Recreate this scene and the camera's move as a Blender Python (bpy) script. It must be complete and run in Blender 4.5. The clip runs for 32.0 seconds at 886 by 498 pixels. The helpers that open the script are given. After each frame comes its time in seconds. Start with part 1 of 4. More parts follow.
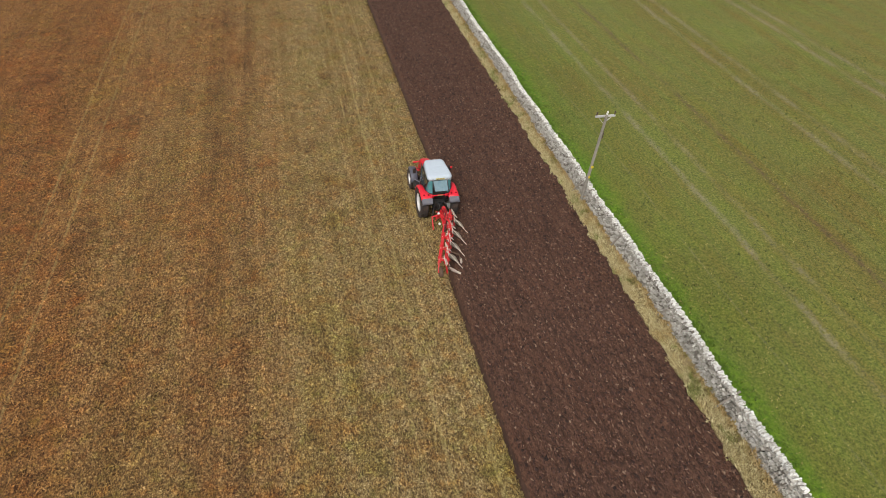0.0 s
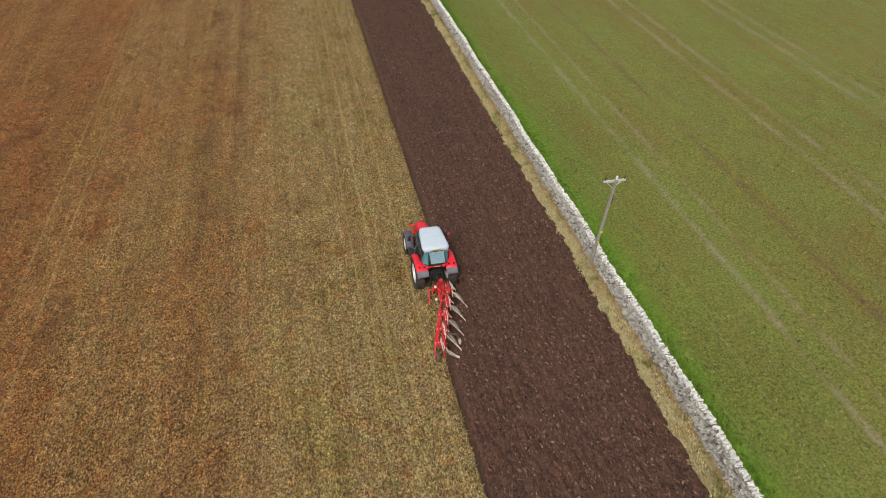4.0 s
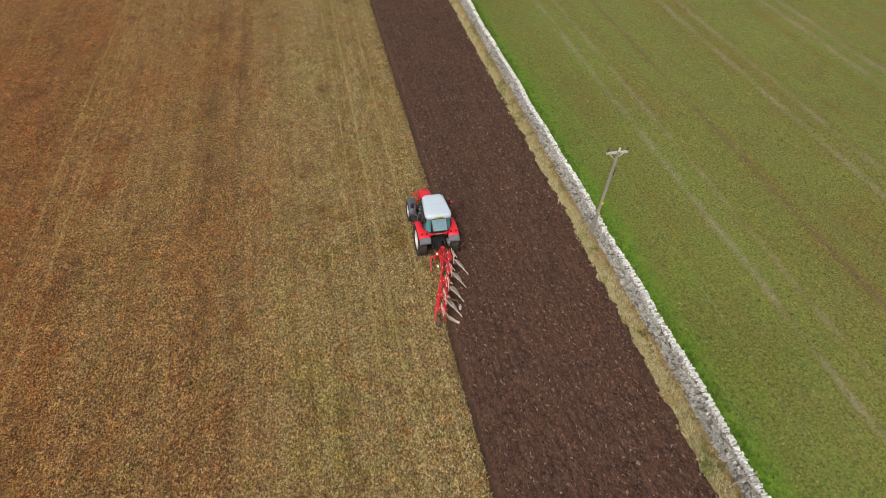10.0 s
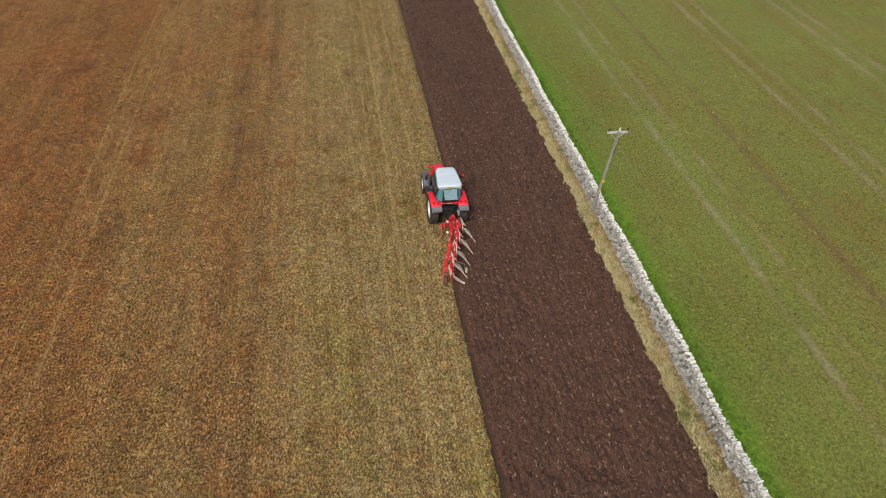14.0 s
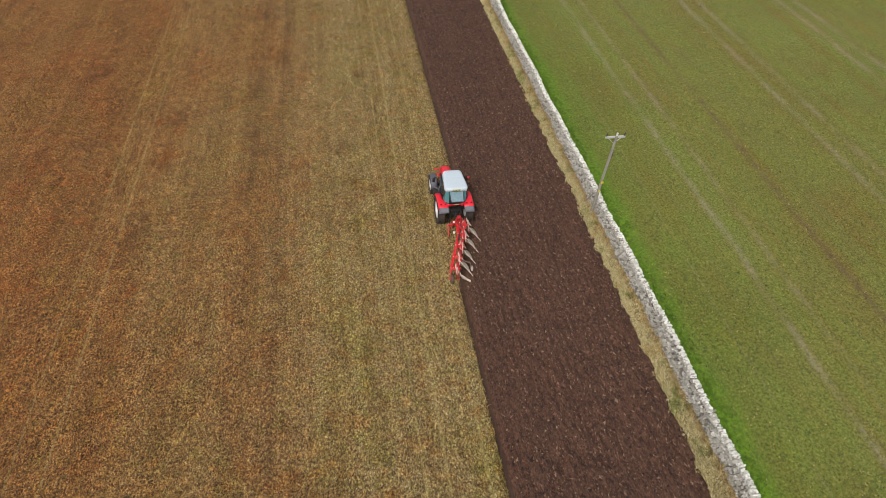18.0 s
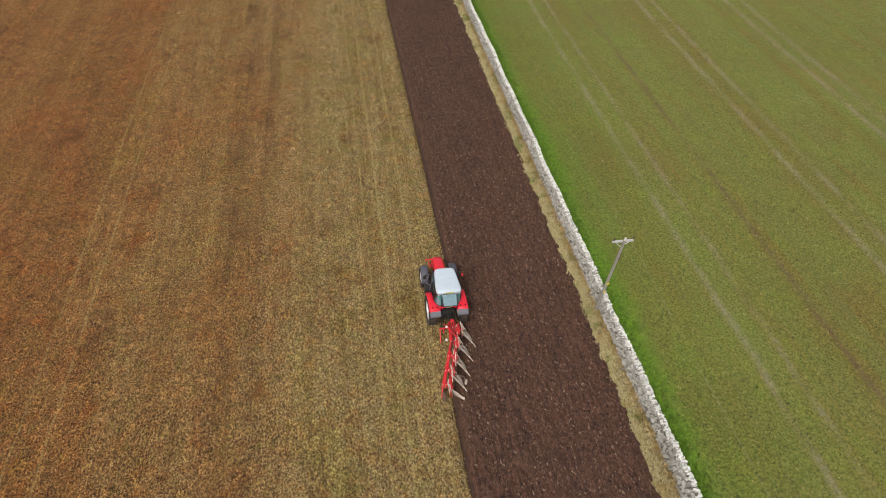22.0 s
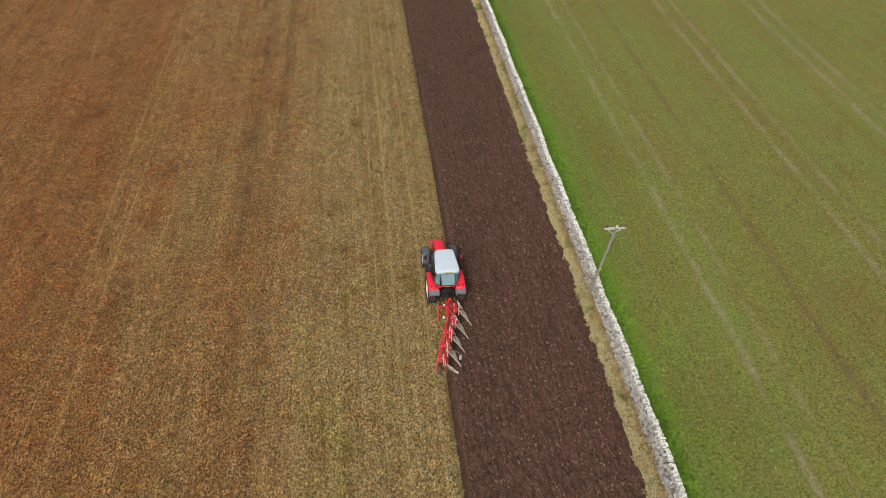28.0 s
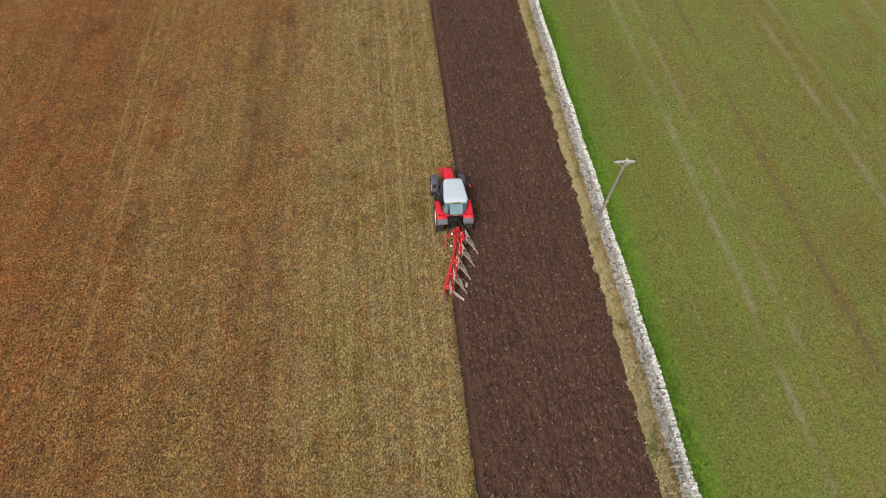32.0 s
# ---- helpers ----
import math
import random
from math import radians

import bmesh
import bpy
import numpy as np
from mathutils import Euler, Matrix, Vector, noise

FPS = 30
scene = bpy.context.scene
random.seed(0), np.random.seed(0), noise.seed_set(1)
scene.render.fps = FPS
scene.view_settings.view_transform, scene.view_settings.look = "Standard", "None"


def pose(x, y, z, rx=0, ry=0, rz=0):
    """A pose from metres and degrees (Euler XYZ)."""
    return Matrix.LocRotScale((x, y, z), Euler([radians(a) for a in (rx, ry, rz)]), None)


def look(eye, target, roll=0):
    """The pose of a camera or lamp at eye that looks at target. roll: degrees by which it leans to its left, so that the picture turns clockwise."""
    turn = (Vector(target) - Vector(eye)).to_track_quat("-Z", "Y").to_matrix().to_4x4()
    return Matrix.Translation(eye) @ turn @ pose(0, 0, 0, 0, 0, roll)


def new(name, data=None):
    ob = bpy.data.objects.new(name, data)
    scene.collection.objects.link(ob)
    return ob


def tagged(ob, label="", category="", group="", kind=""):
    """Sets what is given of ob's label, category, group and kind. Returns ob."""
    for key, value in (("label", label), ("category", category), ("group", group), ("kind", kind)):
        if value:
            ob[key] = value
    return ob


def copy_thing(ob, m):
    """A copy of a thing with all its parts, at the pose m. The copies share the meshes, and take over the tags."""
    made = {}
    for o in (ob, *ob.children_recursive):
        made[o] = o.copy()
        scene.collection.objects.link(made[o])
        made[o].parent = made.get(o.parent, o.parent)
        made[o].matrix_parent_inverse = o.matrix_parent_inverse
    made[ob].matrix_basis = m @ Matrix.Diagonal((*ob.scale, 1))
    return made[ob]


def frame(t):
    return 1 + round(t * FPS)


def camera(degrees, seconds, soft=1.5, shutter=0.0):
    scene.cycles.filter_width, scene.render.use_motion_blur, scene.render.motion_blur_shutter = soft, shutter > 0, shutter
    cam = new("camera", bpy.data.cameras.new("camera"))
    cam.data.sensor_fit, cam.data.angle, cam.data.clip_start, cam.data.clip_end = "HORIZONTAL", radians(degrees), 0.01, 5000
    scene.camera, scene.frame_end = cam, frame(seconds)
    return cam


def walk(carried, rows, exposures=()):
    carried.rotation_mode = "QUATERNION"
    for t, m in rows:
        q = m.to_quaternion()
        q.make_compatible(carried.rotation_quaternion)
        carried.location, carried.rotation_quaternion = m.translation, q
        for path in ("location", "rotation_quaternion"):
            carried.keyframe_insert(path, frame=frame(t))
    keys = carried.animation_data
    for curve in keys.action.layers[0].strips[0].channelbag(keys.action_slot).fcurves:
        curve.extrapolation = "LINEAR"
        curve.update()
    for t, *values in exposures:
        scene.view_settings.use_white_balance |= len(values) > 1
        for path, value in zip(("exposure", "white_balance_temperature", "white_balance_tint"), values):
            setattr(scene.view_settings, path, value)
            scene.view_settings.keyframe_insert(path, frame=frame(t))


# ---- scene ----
# ---- camera: seconds, place in metres, turn in degrees ----
cam = camera(75.6, 32.0, soft=0.7)
EXPOSURES = [(0.0, 0.0, 6700, 10), (32.0, 0.0, 6700, 10)]
ROWS = [
    (0.0, -6.93, -26.76, 22.90, 46.60, -0.91, -14.03),
    (0.5, -6.63, -26.32, 23.07, 46.65, -0.40, -13.99),
    (1.0, -6.34, -25.86, 23.23, 46.86, -0.06, -13.91),
    (1.5, -6.06, -25.35, 23.40, 46.98, 0.43, -13.95),
    (2.0, -5.80, -24.78, 23.60, 47.09, 0.71, -13.88),
    (2.5, -5.56, -24.13, 23.80, 46.98, 0.88, -13.90),
    (3.0, -5.33, -23.46, 23.94, 47.03, 0.78, -13.83),
    (3.5, -5.14, -22.91, 24.00, 47.07, 0.68, -13.78),
    (4.0, -5.04, -22.59, 23.98, 47.16, 0.62, -13.84),
    (4.5, -5.02, -22.48, 23.93, 47.15, 0.74, -14.04),
    (6.5, -5.14, -22.58, 23.92, 47.29, 0.59, -13.96),
    (7.0, -5.15, -22.61, 23.92, 47.34, 0.48, -13.93),
    (7.5, -5.17, -22.62, 23.96, 47.35, 0.42, -13.90),
    (8.0, -5.19, -22.64, 23.98, 47.40, 0.32, -13.90),
    (8.5, -5.20, -22.67, 24.01, 46.29, 0.30, -13.94),
    (9.0, -5.19, -22.71, 24.08, 44.17, 0.18, -13.88),
    (9.5, -5.16, -22.81, 24.16, 44.10, 0.04, -13.40),
    (10.0, -5.15, -23.00, 24.25, 44.09, -0.11, -12.86),
    (10.5, -5.16, -23.25, 24.31, 44.08, -0.19, -12.66),
    (11.0, -5.20, -23.57, 24.31, 44.30, -0.28, -12.37),
    (11.5, -5.24, -23.91, 24.32, 44.36, -0.41, -12.08),
    (12.0, -5.27, -24.31, 24.35, 44.43, -0.49, -11.57),
    (12.5, -5.32, -24.77, 24.40, 44.45, -0.58, -11.26),
    (13.0, -5.37, -25.28, 24.46, 44.43, -0.62, -10.85),
    (13.5, -5.39, -25.82, 24.54, 44.43, -0.61, -10.42),
    (14.0, -5.41, -26.34, 24.64, 44.39, -0.59, -9.97),
    (14.5, -5.42, -26.79, 24.80, 44.23, -0.45, -9.64),
    (16.5, -5.64, -27.65, 25.91, 43.42, 0.07, -9.56),
    (17.0, -5.61, -27.60, 26.18, 43.27, 0.12, -9.57),
    (17.5, -5.54, -27.43, 26.45, 43.00, 0.35, -9.71),
    (18.0, -5.48, -27.10, 26.68, 42.91, 0.28, -9.68),
    (18.5, -5.40, -26.63, 26.91, 42.77, 0.28, -9.80),
    (19.0, -5.26, -26.02, 27.19, 42.76, 0.26, -9.87),
    (19.5, -5.08, -25.27, 27.49, 42.65, 0.20, -9.88),
    (20.0, -4.86, -24.37, 27.77, 42.67, 0.21, -9.95),
    (20.5, -4.63, -23.40, 28.02, 42.61, 0.10, -9.93),
    (21.0, -4.40, -22.37, 28.23, 42.71, 0.05, -9.93),
    (21.5, -4.22, -21.38, 28.42, 42.82, 0.05, -9.95),
    (22.0, -4.16, -20.74, 28.58, 43.29, -0.10, -9.94),
    (22.5, -4.28, -20.74, 28.67, 43.17, 0.01, -10.03),
    (23.0, -4.52, -21.32, 28.69, 42.80, 0.13, -9.79),
    (23.5, -4.73, -22.15, 28.66, 42.76, 0.14, -9.53),
    (24.0, -4.84, -23.01, 28.59, 42.78, 0.09, -9.13),
    (24.5, -4.83, -23.77, 28.53, 42.74, 0.15, -8.93),
    (25.0, -4.75, -24.27, 28.52, 42.71, 0.17, -8.81),
    (25.5, -4.62, -24.47, 28.59, 42.65, 0.30, -8.84),
    (27.5, -3.74, -22.85, 29.31, 42.11, -0.31, -7.87),
    (28.0, -3.67, -22.23, 29.47, 42.13, -0.50, -7.73),
    (28.5, -3.65, -21.64, 29.59, 42.15, -0.64, -7.74),
    (29.0, -3.65, -21.12, 29.68, 41.18, -0.79, -7.71),
    (29.5, -3.63, -20.74, 29.76, 40.02, -0.93, -7.60),
    (30.0, -3.61, -20.56, 29.83, 40.23, -0.98, -7.47),
    (30.5, -3.61, -20.66, 29.90, 39.96, -0.85, -7.49),
    (31.0, -3.59, -20.97, 30.01, 38.13, -0.68, -7.33),
    (31.5, -3.54, -21.41, 30.18, 36.02, -0.48, -7.14),
    (32.0, -3.50, -21.99, 30.36, 33.80, -0.32, -6.24),
]
walk(cam, [(t, pose(*row)) for t, *row in ROWS], EXPOSURES)

# ---- light: a bright overcast day ----
world = bpy.data.worlds.new("overcast_sky")
scene.world = world
world.use_nodes = True
wn, wl = world.node_tree.nodes, world.node_tree.links
sky = wn.new("ShaderNodeTexSky")
sky.sky_type, sky.sun_disc = "NISHITA", False
sky.sun_elevation, sky.sun_rotation = radians(52), radians(-150)
sky.air_density, sky.dust_density = 1.0, 4.0
calm = wn.new("ShaderNodeHueSaturation")
calm.inputs["Saturation"].default_value = 0.25
wl.new(sky.outputs[0], calm.inputs["Color"])
wl.new(calm.outputs[0], wn["Background"].inputs["Color"])
wn["Background"].inputs["Strength"].default_value = 0.13
sun_data = bpy.data.lights.new("sun", "SUN")
sun_data.energy, sun_data.angle, sun_data.color = 1.5, radians(14), (1.0, 0.96, 0.9)
sun = new("sun", sun_data)
sun.matrix_world = look((-20, -34, 51), (0, 0, 0))

# ---- plan of the field, in metres: the tractor works towards +y ----
SKEW = 0.008          # the field's lines lean a little from the tractor's way
EDGE_NEW, EDGE_OLD = -0.95, 0.38    # furrow wall behind and ahead of the plough
VERGE, WALL_L, WALL_R = 8.36, 9.14, 9.70
Y0, Y1 = -40.0, 60.0  # stretch with full relief


def edge(y):
    """The furrow wall's x at y."""
    k = min(max((y + 5.6) / 4.3, 0.0), 1.0)
    return EDGE_NEW + (EDGE_OLD - EDGE_NEW) * k + SKEW * y


def verge_at(y):
    """The verge's left edge, which bulges a little and swings out at the near end."""
    return VERGE + SKEW * y - 0.012 * np.maximum(-np.asarray(y, float), 0) + 0.15 * smooth_noise(np.asarray(y, float) * 0, np.asarray(y, float), 0.5, 21) + 0.06 * smooth_noise(np.asarray(y, float) * 0, np.asarray(y, float), 0.2, 23)


# ---- materials ----
def material(name, rough=0.8, metal=0.0):
    m = bpy.data.materials.new(name)
    m.use_nodes = True
    b = m.node_tree.nodes["Principled BSDF"]
    b.inputs["Roughness"].default_value, b.inputs["Metallic"].default_value = rough, metal
    return m, m.node_tree.nodes, m.node_tree.links, b


class Maker:
    """Short hand for shader nodes."""

    def __init__(self, name, rough=0.8, metal=0.0):
        self.m, self.n, self.l, self.b = material(name, rough, metal)
        self.co = self.n.new("ShaderNodeTexCoord").outputs["Object"]

    def put(self, socket, value):
        if hasattr(value, "is_linked"):
            self.l.new(value, socket)
        elif isinstance(value, tuple) and len(value) == 3 and socket.type == "RGBA":
            socket.default_value = (*value, 1)
        else:
            socket.default_value = value

    def math(self, op, a, b=0.0, c=None):
        q = self.n.new("ShaderNodeMath")
        q.operation = op
        self.put(q.inputs[0], a), self.put(q.inputs[1], b)
        if c is not None:
            self.put(q.inputs[2], c)
        return q.outputs[0]

    def scaled(self, sx, sy, sz):
        q = self.n.new("ShaderNodeVectorMath")
        q.operation = "MULTIPLY"
        self.l.new(self.co, q.inputs[0])
        q.inputs[1].default_value = (sx, sy, sz)
        return q.outputs[0]

    def noise(self, scale, detail=3.0, rough=0.55, where=None):
        q = self.n.new("ShaderNodeTexNoise")
        q.inputs["Scale"].default_value, q.inputs["Detail"].default_value, q.inputs["Roughness"].default_value = scale, detail, rough
        self.l.new(where or self.co, q.inputs["Vector"])
        return q.outputs["Fac"]

    def ramp(self, fac, *stops):
        q = self.n.new("ShaderNodeValToRGB")
        self.l.new(fac, q.inputs[0])
        while len(q.color_ramp.elements) < len(stops):
            q.color_ramp.elements.new(0.5)
        for e, (p, c) in zip(q.color_ramp.elements, stops):
            e.position, e.color = p, (*c, 1)
        return q.outputs[0]

    def step(self, value, a, b, lo=0.0, hi=1.0):
        q = self.n.new("ShaderNodeMapRange")
        q.interpolation_type = "SMOOTHSTEP"
        self.put(q.inputs[0], value)
        for i, v in enumerate((a, b, lo, hi)):
            q.inputs[i + 1].default_value = v
        return q.outputs[0]

    def mix(self, fac, a, b, blend="MIX"):
        q = self.n.new("ShaderNodeMix")
        q.data_type, q.blend_type = "RGBA", blend
        self.put(q.inputs[0], fac), self.put(q.inputs[6], a), self.put(q.inputs[7], b)
        return q.outputs[2]

    def axis(self, i):
        q = self.n.new("ShaderNodeSeparateXYZ")
        self.l.new(self.co, q.inputs[0])
        return q.outputs[i]

    def across(self):
        """Metres across the field's lines."""
        return self.math("SUBTRACT", self.axis(0), self.math("MULTIPLY", self.axis(1), SKEW))

    def bump(self, height, strength=0.5, distance=0.03):
        q = self.n.new("ShaderNodeBump")
        q.inputs["Strength"].default_value, q.inputs["Distance"].default_value = strength, distance
        self.l.new(height, q.inputs["Height"])
        self.l.new(q.outputs[0], self.b.inputs["Normal"])

    def colour(self, value):
        self.put(self.b.inputs["Base Color"], value)
        return self.m

    def island(self):
        return self.n.new("ShaderNodeNewGeometry").outputs["Random Per Island"]

    def object_random(self):
        return self.n.new("ShaderNodeObjectInfo").outputs["Random"]


def field_tint(k, base):
    """Lays the stubble field's stripes, stains and tram lines over a colour."""
    x = k.across()
    wob = k.math("MULTIPLY", k.math("SUBTRACT", k.noise(0.25, 2), 0.5), 1.6)
    xw = k.math("ADD", x, wob)
    stripe = k.noise(1.0, 2, 0.6, k.scaled(0.55, 0.012, 0.0))
    c = k.mix(k.step(stripe, 0.42, 0.62, 0.0, 0.42), base, (0.70, 0.62, 0.46), "MULTIPLY")
    # the further passes are redder, the near ones greener
    red = k.step(k.math("ADD", xw, k.math("MULTIPLY", k.math("SUBTRACT", k.noise(0.9, 4, 0.7), 0.5), 2.5)), -5.5, -13.5)
    c = k.mix(k.math("MULTIPLY", red, 0.62), c, (0.96, 0.77, 0.52), "MULTIPLY")
    far = k.step(k.math("ADD", xw, k.math("MULTIPLY", k.math("SUBTRACT", k.noise(0.06, 3), 0.5), 16.0)), -15.0, -28.0)
    c = k.mix(k.math("MULTIPLY", far, 0.6), c, (0.92, 0.60, 0.36), "MULTIPLY")
    green = k.math("MULTIPLY", k.step(k.noise(0.35, 4, 0.6), 0.48, 0.68), k.step(xw, -11.0, -5.0, 0.12, 0.75))
    c = k.mix(k.math("MULTIPLY", green, 0.6), c, (0.74, 0.84, 0.34), "MULTIPLY")
    lane = k.math("ADD", x, k.math("MULTIPLY", wob, 0.35))
    c = k.mix(k.step(lane, -10.3, -9.2, 0.0, 0.9), c, (1.05, 1.10, 1.06), "MULTIPLY")
    c = k.mix(k.math("MULTIPLY", k.step(lane, -15.4, -14.6), k.step(lane, -11.0, -11.6, 0.0, 0.4)), c, (0.90, 0.88, 0.95), "MULTIPLY")
    drift = k.noise(0.13, 5, 0.62, k.scaled(1.3, 0.5, 1.0))
    c = k.mix(k.math("MULTIPLY", k.step(drift, 0.44, 0.66), k.step(xw, -4.0, -16.0, 0.25, 0.9)), c, (1.08, 0.94, 0.80), "MULTIPLY")
    c = k.mix(k.step(drift, 0.50, 0.34, 0.0, 0.7), c, (1.04, 1.10, 0.92), "MULTIPLY")
    c = k.mix(k.step(k.noise(0.55, 4, 0.7), 0.56, 0.70, 0.0, 0.7), c, (1.28, 1.24, 1.22), "MULTIPLY")
    spots = k.noise(1.9, 6, 0.88)
    c = k.mix(k.step(spots, 0.50, 0.38, 0.0, 0.55), c, (0.70, 0.60, 0.42), "MULTIPLY")
    c = k.mix(k.step(spots, 0.51, 0.64, 0.0, 0.6), c, (1.24, 1.22, 1.16), "MULTIPLY")
    # rusty and olive mottling, a stride across
    hue = k.noise(1.35, 4, 0.7)
    c = k.mix(k.step(hue, 0.52, 0.66, 0.0, 0.6), c, (1.12, 0.86, 0.58), "MULTIPLY")
    c = k.mix(k.step(hue, 0.48, 0.35, 0.0, 0.6), c, (0.82, 0.98, 0.66), "MULTIPLY")
    # drilled rows, broken here and there
    rows_ = k.math("MULTIPLY", k.step(k.noise(1.0, 3, 0.7, k.scaled(3.4, 0.14, 0.0)), 0.46, 0.60), k.step(k.noise(0.7, 3, 0.6), 0.36, 0.60, 0.25, 1.0))
    c = k.mix(k.math("MULTIPLY", rows_, 0.55), c, (0.64, 0.57, 0.46), "MULTIPLY")
    # rusty and mossy drifts
    c = k.mix(k.step(k.noise(0.42, 5, 0.7), 0.53, 0.65, 0.0, 0.55), c, (1.0, 0.74, 0.46), "MULTIPLY")
    c = k.mix(k.step(k.noise(0.31, 5, 0.7, k.scaled(1.2, 0.7, 1.0)), 0.53, 0.66, 0.0, 0.5), c, (0.86, 0.98, 0.66), "MULTIPLY")
    c = k.mix(k.step(k.noise(1.1, 3, 0.6), 0.67, 0.72, 0.0, 0.6), c, (0.10, 0.085, 0.025))
    c = k.mix(k.step(k.noise(0.23, 5, 0.7, k.scaled(1.3, 0.8, 1.0)), 0.56, 0.68, 0.0, 0.7), c, (0.58, 0.46, 0.36), "MULTIPLY")
    # clumps a stride across
    c = k.mix(k.step(k.noise(2.2, 5, 0.85), 0.42, 0.60, 0.0, 0.5), c, (0.56, 0.48, 0.38), "MULTIPLY")
    c = k.mix(k.step(k.noise(2.3, 3, 0.7, k.scaled(1.0, 0.6, 1.0)), 0.48, 0.64, 0.0, 0.8), c, (1.38, 1.32, 1.18), "MULTIPLY")
    # damp, trampled patches
    c = k.mix(k.step(k.noise(0.33, 4, 0.7), 0.54, 0.70, 0.0, 0.45), c, (0.60, 0.48, 0.36), "MULTIPLY")
    c = k.mix(k.step(k.noise(0.11, 4, 0.6), 0.56, 0.74, 0.0, 0.6), c, (0.55, 0.42, 0.32), "MULTIPLY")
    # pale tram lines
    broken = k.step(k.noise(2.6, 4, 0.75), 0.38, 0.60, 0.05, 0.75)
    for at, wide in ((-23.8, 0.10), (-22.15, 0.10), (-3.5, 0.12), (-1.65, 0.12), (-4.6, 0.08)):
        line = k.step(k.math("ABSOLUTE", k.math("SUBTRACT", k.math("ADD", x, k.math("MULTIPLY", wob, 0.12)), at)), wide, wide * 0.3)
        c = k.mix(k.math("MULTIPLY", line, k.math("MULTIPLY", broken, 0.42 if at < -20 else 0.52)), c, (0.50, 0.40, 0.14))
    # dull wheelings with the print of tyre lugs
    y = k.axis(1)
    for at in (-11.9, -14.0):
        off = k.math("ABSOLUTE", k.math("SUBTRACT", x, at))
        lug = k.step(k.math("SINE", k.math("ADD", k.math("MULTIPLY", y, 15.0), k.math("MULTIPLY", off, 15.0))), 0.0, 0.7)
        patchy = k.step(k.noise(0.22, 3), 0.42, 0.58, 0.1, 1.0)
        c = k.mix(k.math("MULTIPLY", k.math("MULTIPLY", k.step(off, 0.36, 0.26), lug), k.math("MULTIPLY", patchy, 0.5)), c, (0.36, 0.27, 0.22), "MULTIPLY")
    off = k.math("ABSOLUTE", k.math("SUBTRACT", x, 0.1))
    lug = k.step(k.math("SINE", k.math("ADD", k.math("MULTIPLY", y, 25.0), k.math("MULTIPLY", off, 9.0))), 0.0, 0.7)
    c = k.mix(k.math("MULTIPLY", k.math("MULTIPLY", k.step(off, 0.3, 0.22), lug), 0.55), c, (0.45, 0.36, 0.28), "MULTIPLY")
    c = k.mix(1.0, c, (0.96, 0.985, 1.13), "MULTIPLY")
    for at in (-12.0, -14.0, -6.2):
        line = k.step(k.math("ABSOLUTE", k.math("SUBTRACT", xw, at)), 0.55, 0.15)
        c = k.mix(k.math("MULTIPLY", line, 0.07), c, (0.5, 0.42, 0.34), "MULTIPLY")
    return c


k = Maker("stubble_ground", 0.95)
fine = k.math("ADD", k.math("MULTIPLY", k.noise(9.0, 5, 0.8, k.scaled(1.0, 0.7, 1.0)), 0.6), k.math("MULTIPLY", k.noise(22.0, 3, 0.7, k.scaled(1.3, 0.6, 1.0)), 0.4))
base = k.ramp(fine, (0.405, (0.046, 0.025, 0.008)), (0.465, (0.155, 0.096, 0.034)), (0.535, (0.375, 0.262, 0.105)), (0.61, (0.70, 0.54, 0.27)))
k.bump(k.noise(10.0, 5, 0.7), 0.9, 0.09)
STUBBLE = k.colour(field_tint(k, base))

k = Maker("straw_stubble", 0.85)
base = k.ramp(k.island(), (0.0, (0.045, 0.026, 0.009)), (0.35, (0.20, 0.129, 0.050)), (0.75, (0.40, 0.288, 0.125)), (1.0, (0.68, 0.53, 0.28)))
STRAW = k.colour(field_tint(k, base))

k = Maker("turned_soil", 0.92)
grain = k.noise(12.0, 5, 0.75, k.scaled(1.0, 0.5, 1.0))
base = k.ramp(grain, (0.34, (0.036, 0.0168, 0.0100)), (0.50, (0.098, 0.0465, 0.0278)), (0.66, (0.152, 0.075, 0.046)))
c = k.mix(k.step(k.noise(1.0, 3, 0.6, k.scaled(2.6, 0.10, 1.0)), 0.42, 0.64, 0.0, 0.55), base, (0.62, 0.60, 0.62), "MULTIPLY")
c = k.mix(k.step(k.noise(0.35, 3, 0.6), 0.42, 0.70, 0.0, 0.5), c, (1.18, 1.06, 1.0), "MULTIPLY")
c = k.mix(k.step(k.noise(4.5, 4, 0.75, k.scaled(1.3, 0.45, 1.0)), 0.50, 0.62, 0.0, 0.5), c, (0.45, 0.42, 0.44), "MULTIPLY")
c = k.mix(k.step(k.noise(9.0, 2, 0.5, k.scaled(1.4, 0.55, 1.0)), 0.64, 0.70, 0.0, 0.6), c, (0.20, 0.110, 0.074))
k.bump(k.noise(14.0, 5, 0.75), 0.9, 0.05)
SOIL = k.colour(c)

k = Maker("furrow_sole", 0.75)
base = k.ramp(k.noise(7.0, 5, 0.7, k.scaled(1.0, 0.2, 1.0)), (0.32, (0.042, 0.0200, 0.0122)), (0.68, (0.106, 0.052, 0.0315)))
base = k.mix(k.step(k.noise(2.0, 3, 0.6, k.scaled(3.0, 0.12, 1.0)), 0.46, 0.62, 0.0, 0.5), base, (0.7, 0.68, 0.68), "MULTIPLY")
k.bump(k.noise(16.0, 4, 0.6, k.scaled(1.0, 0.4, 1.0)), 0.5, 0.02)
SOLE = k.colour(base)

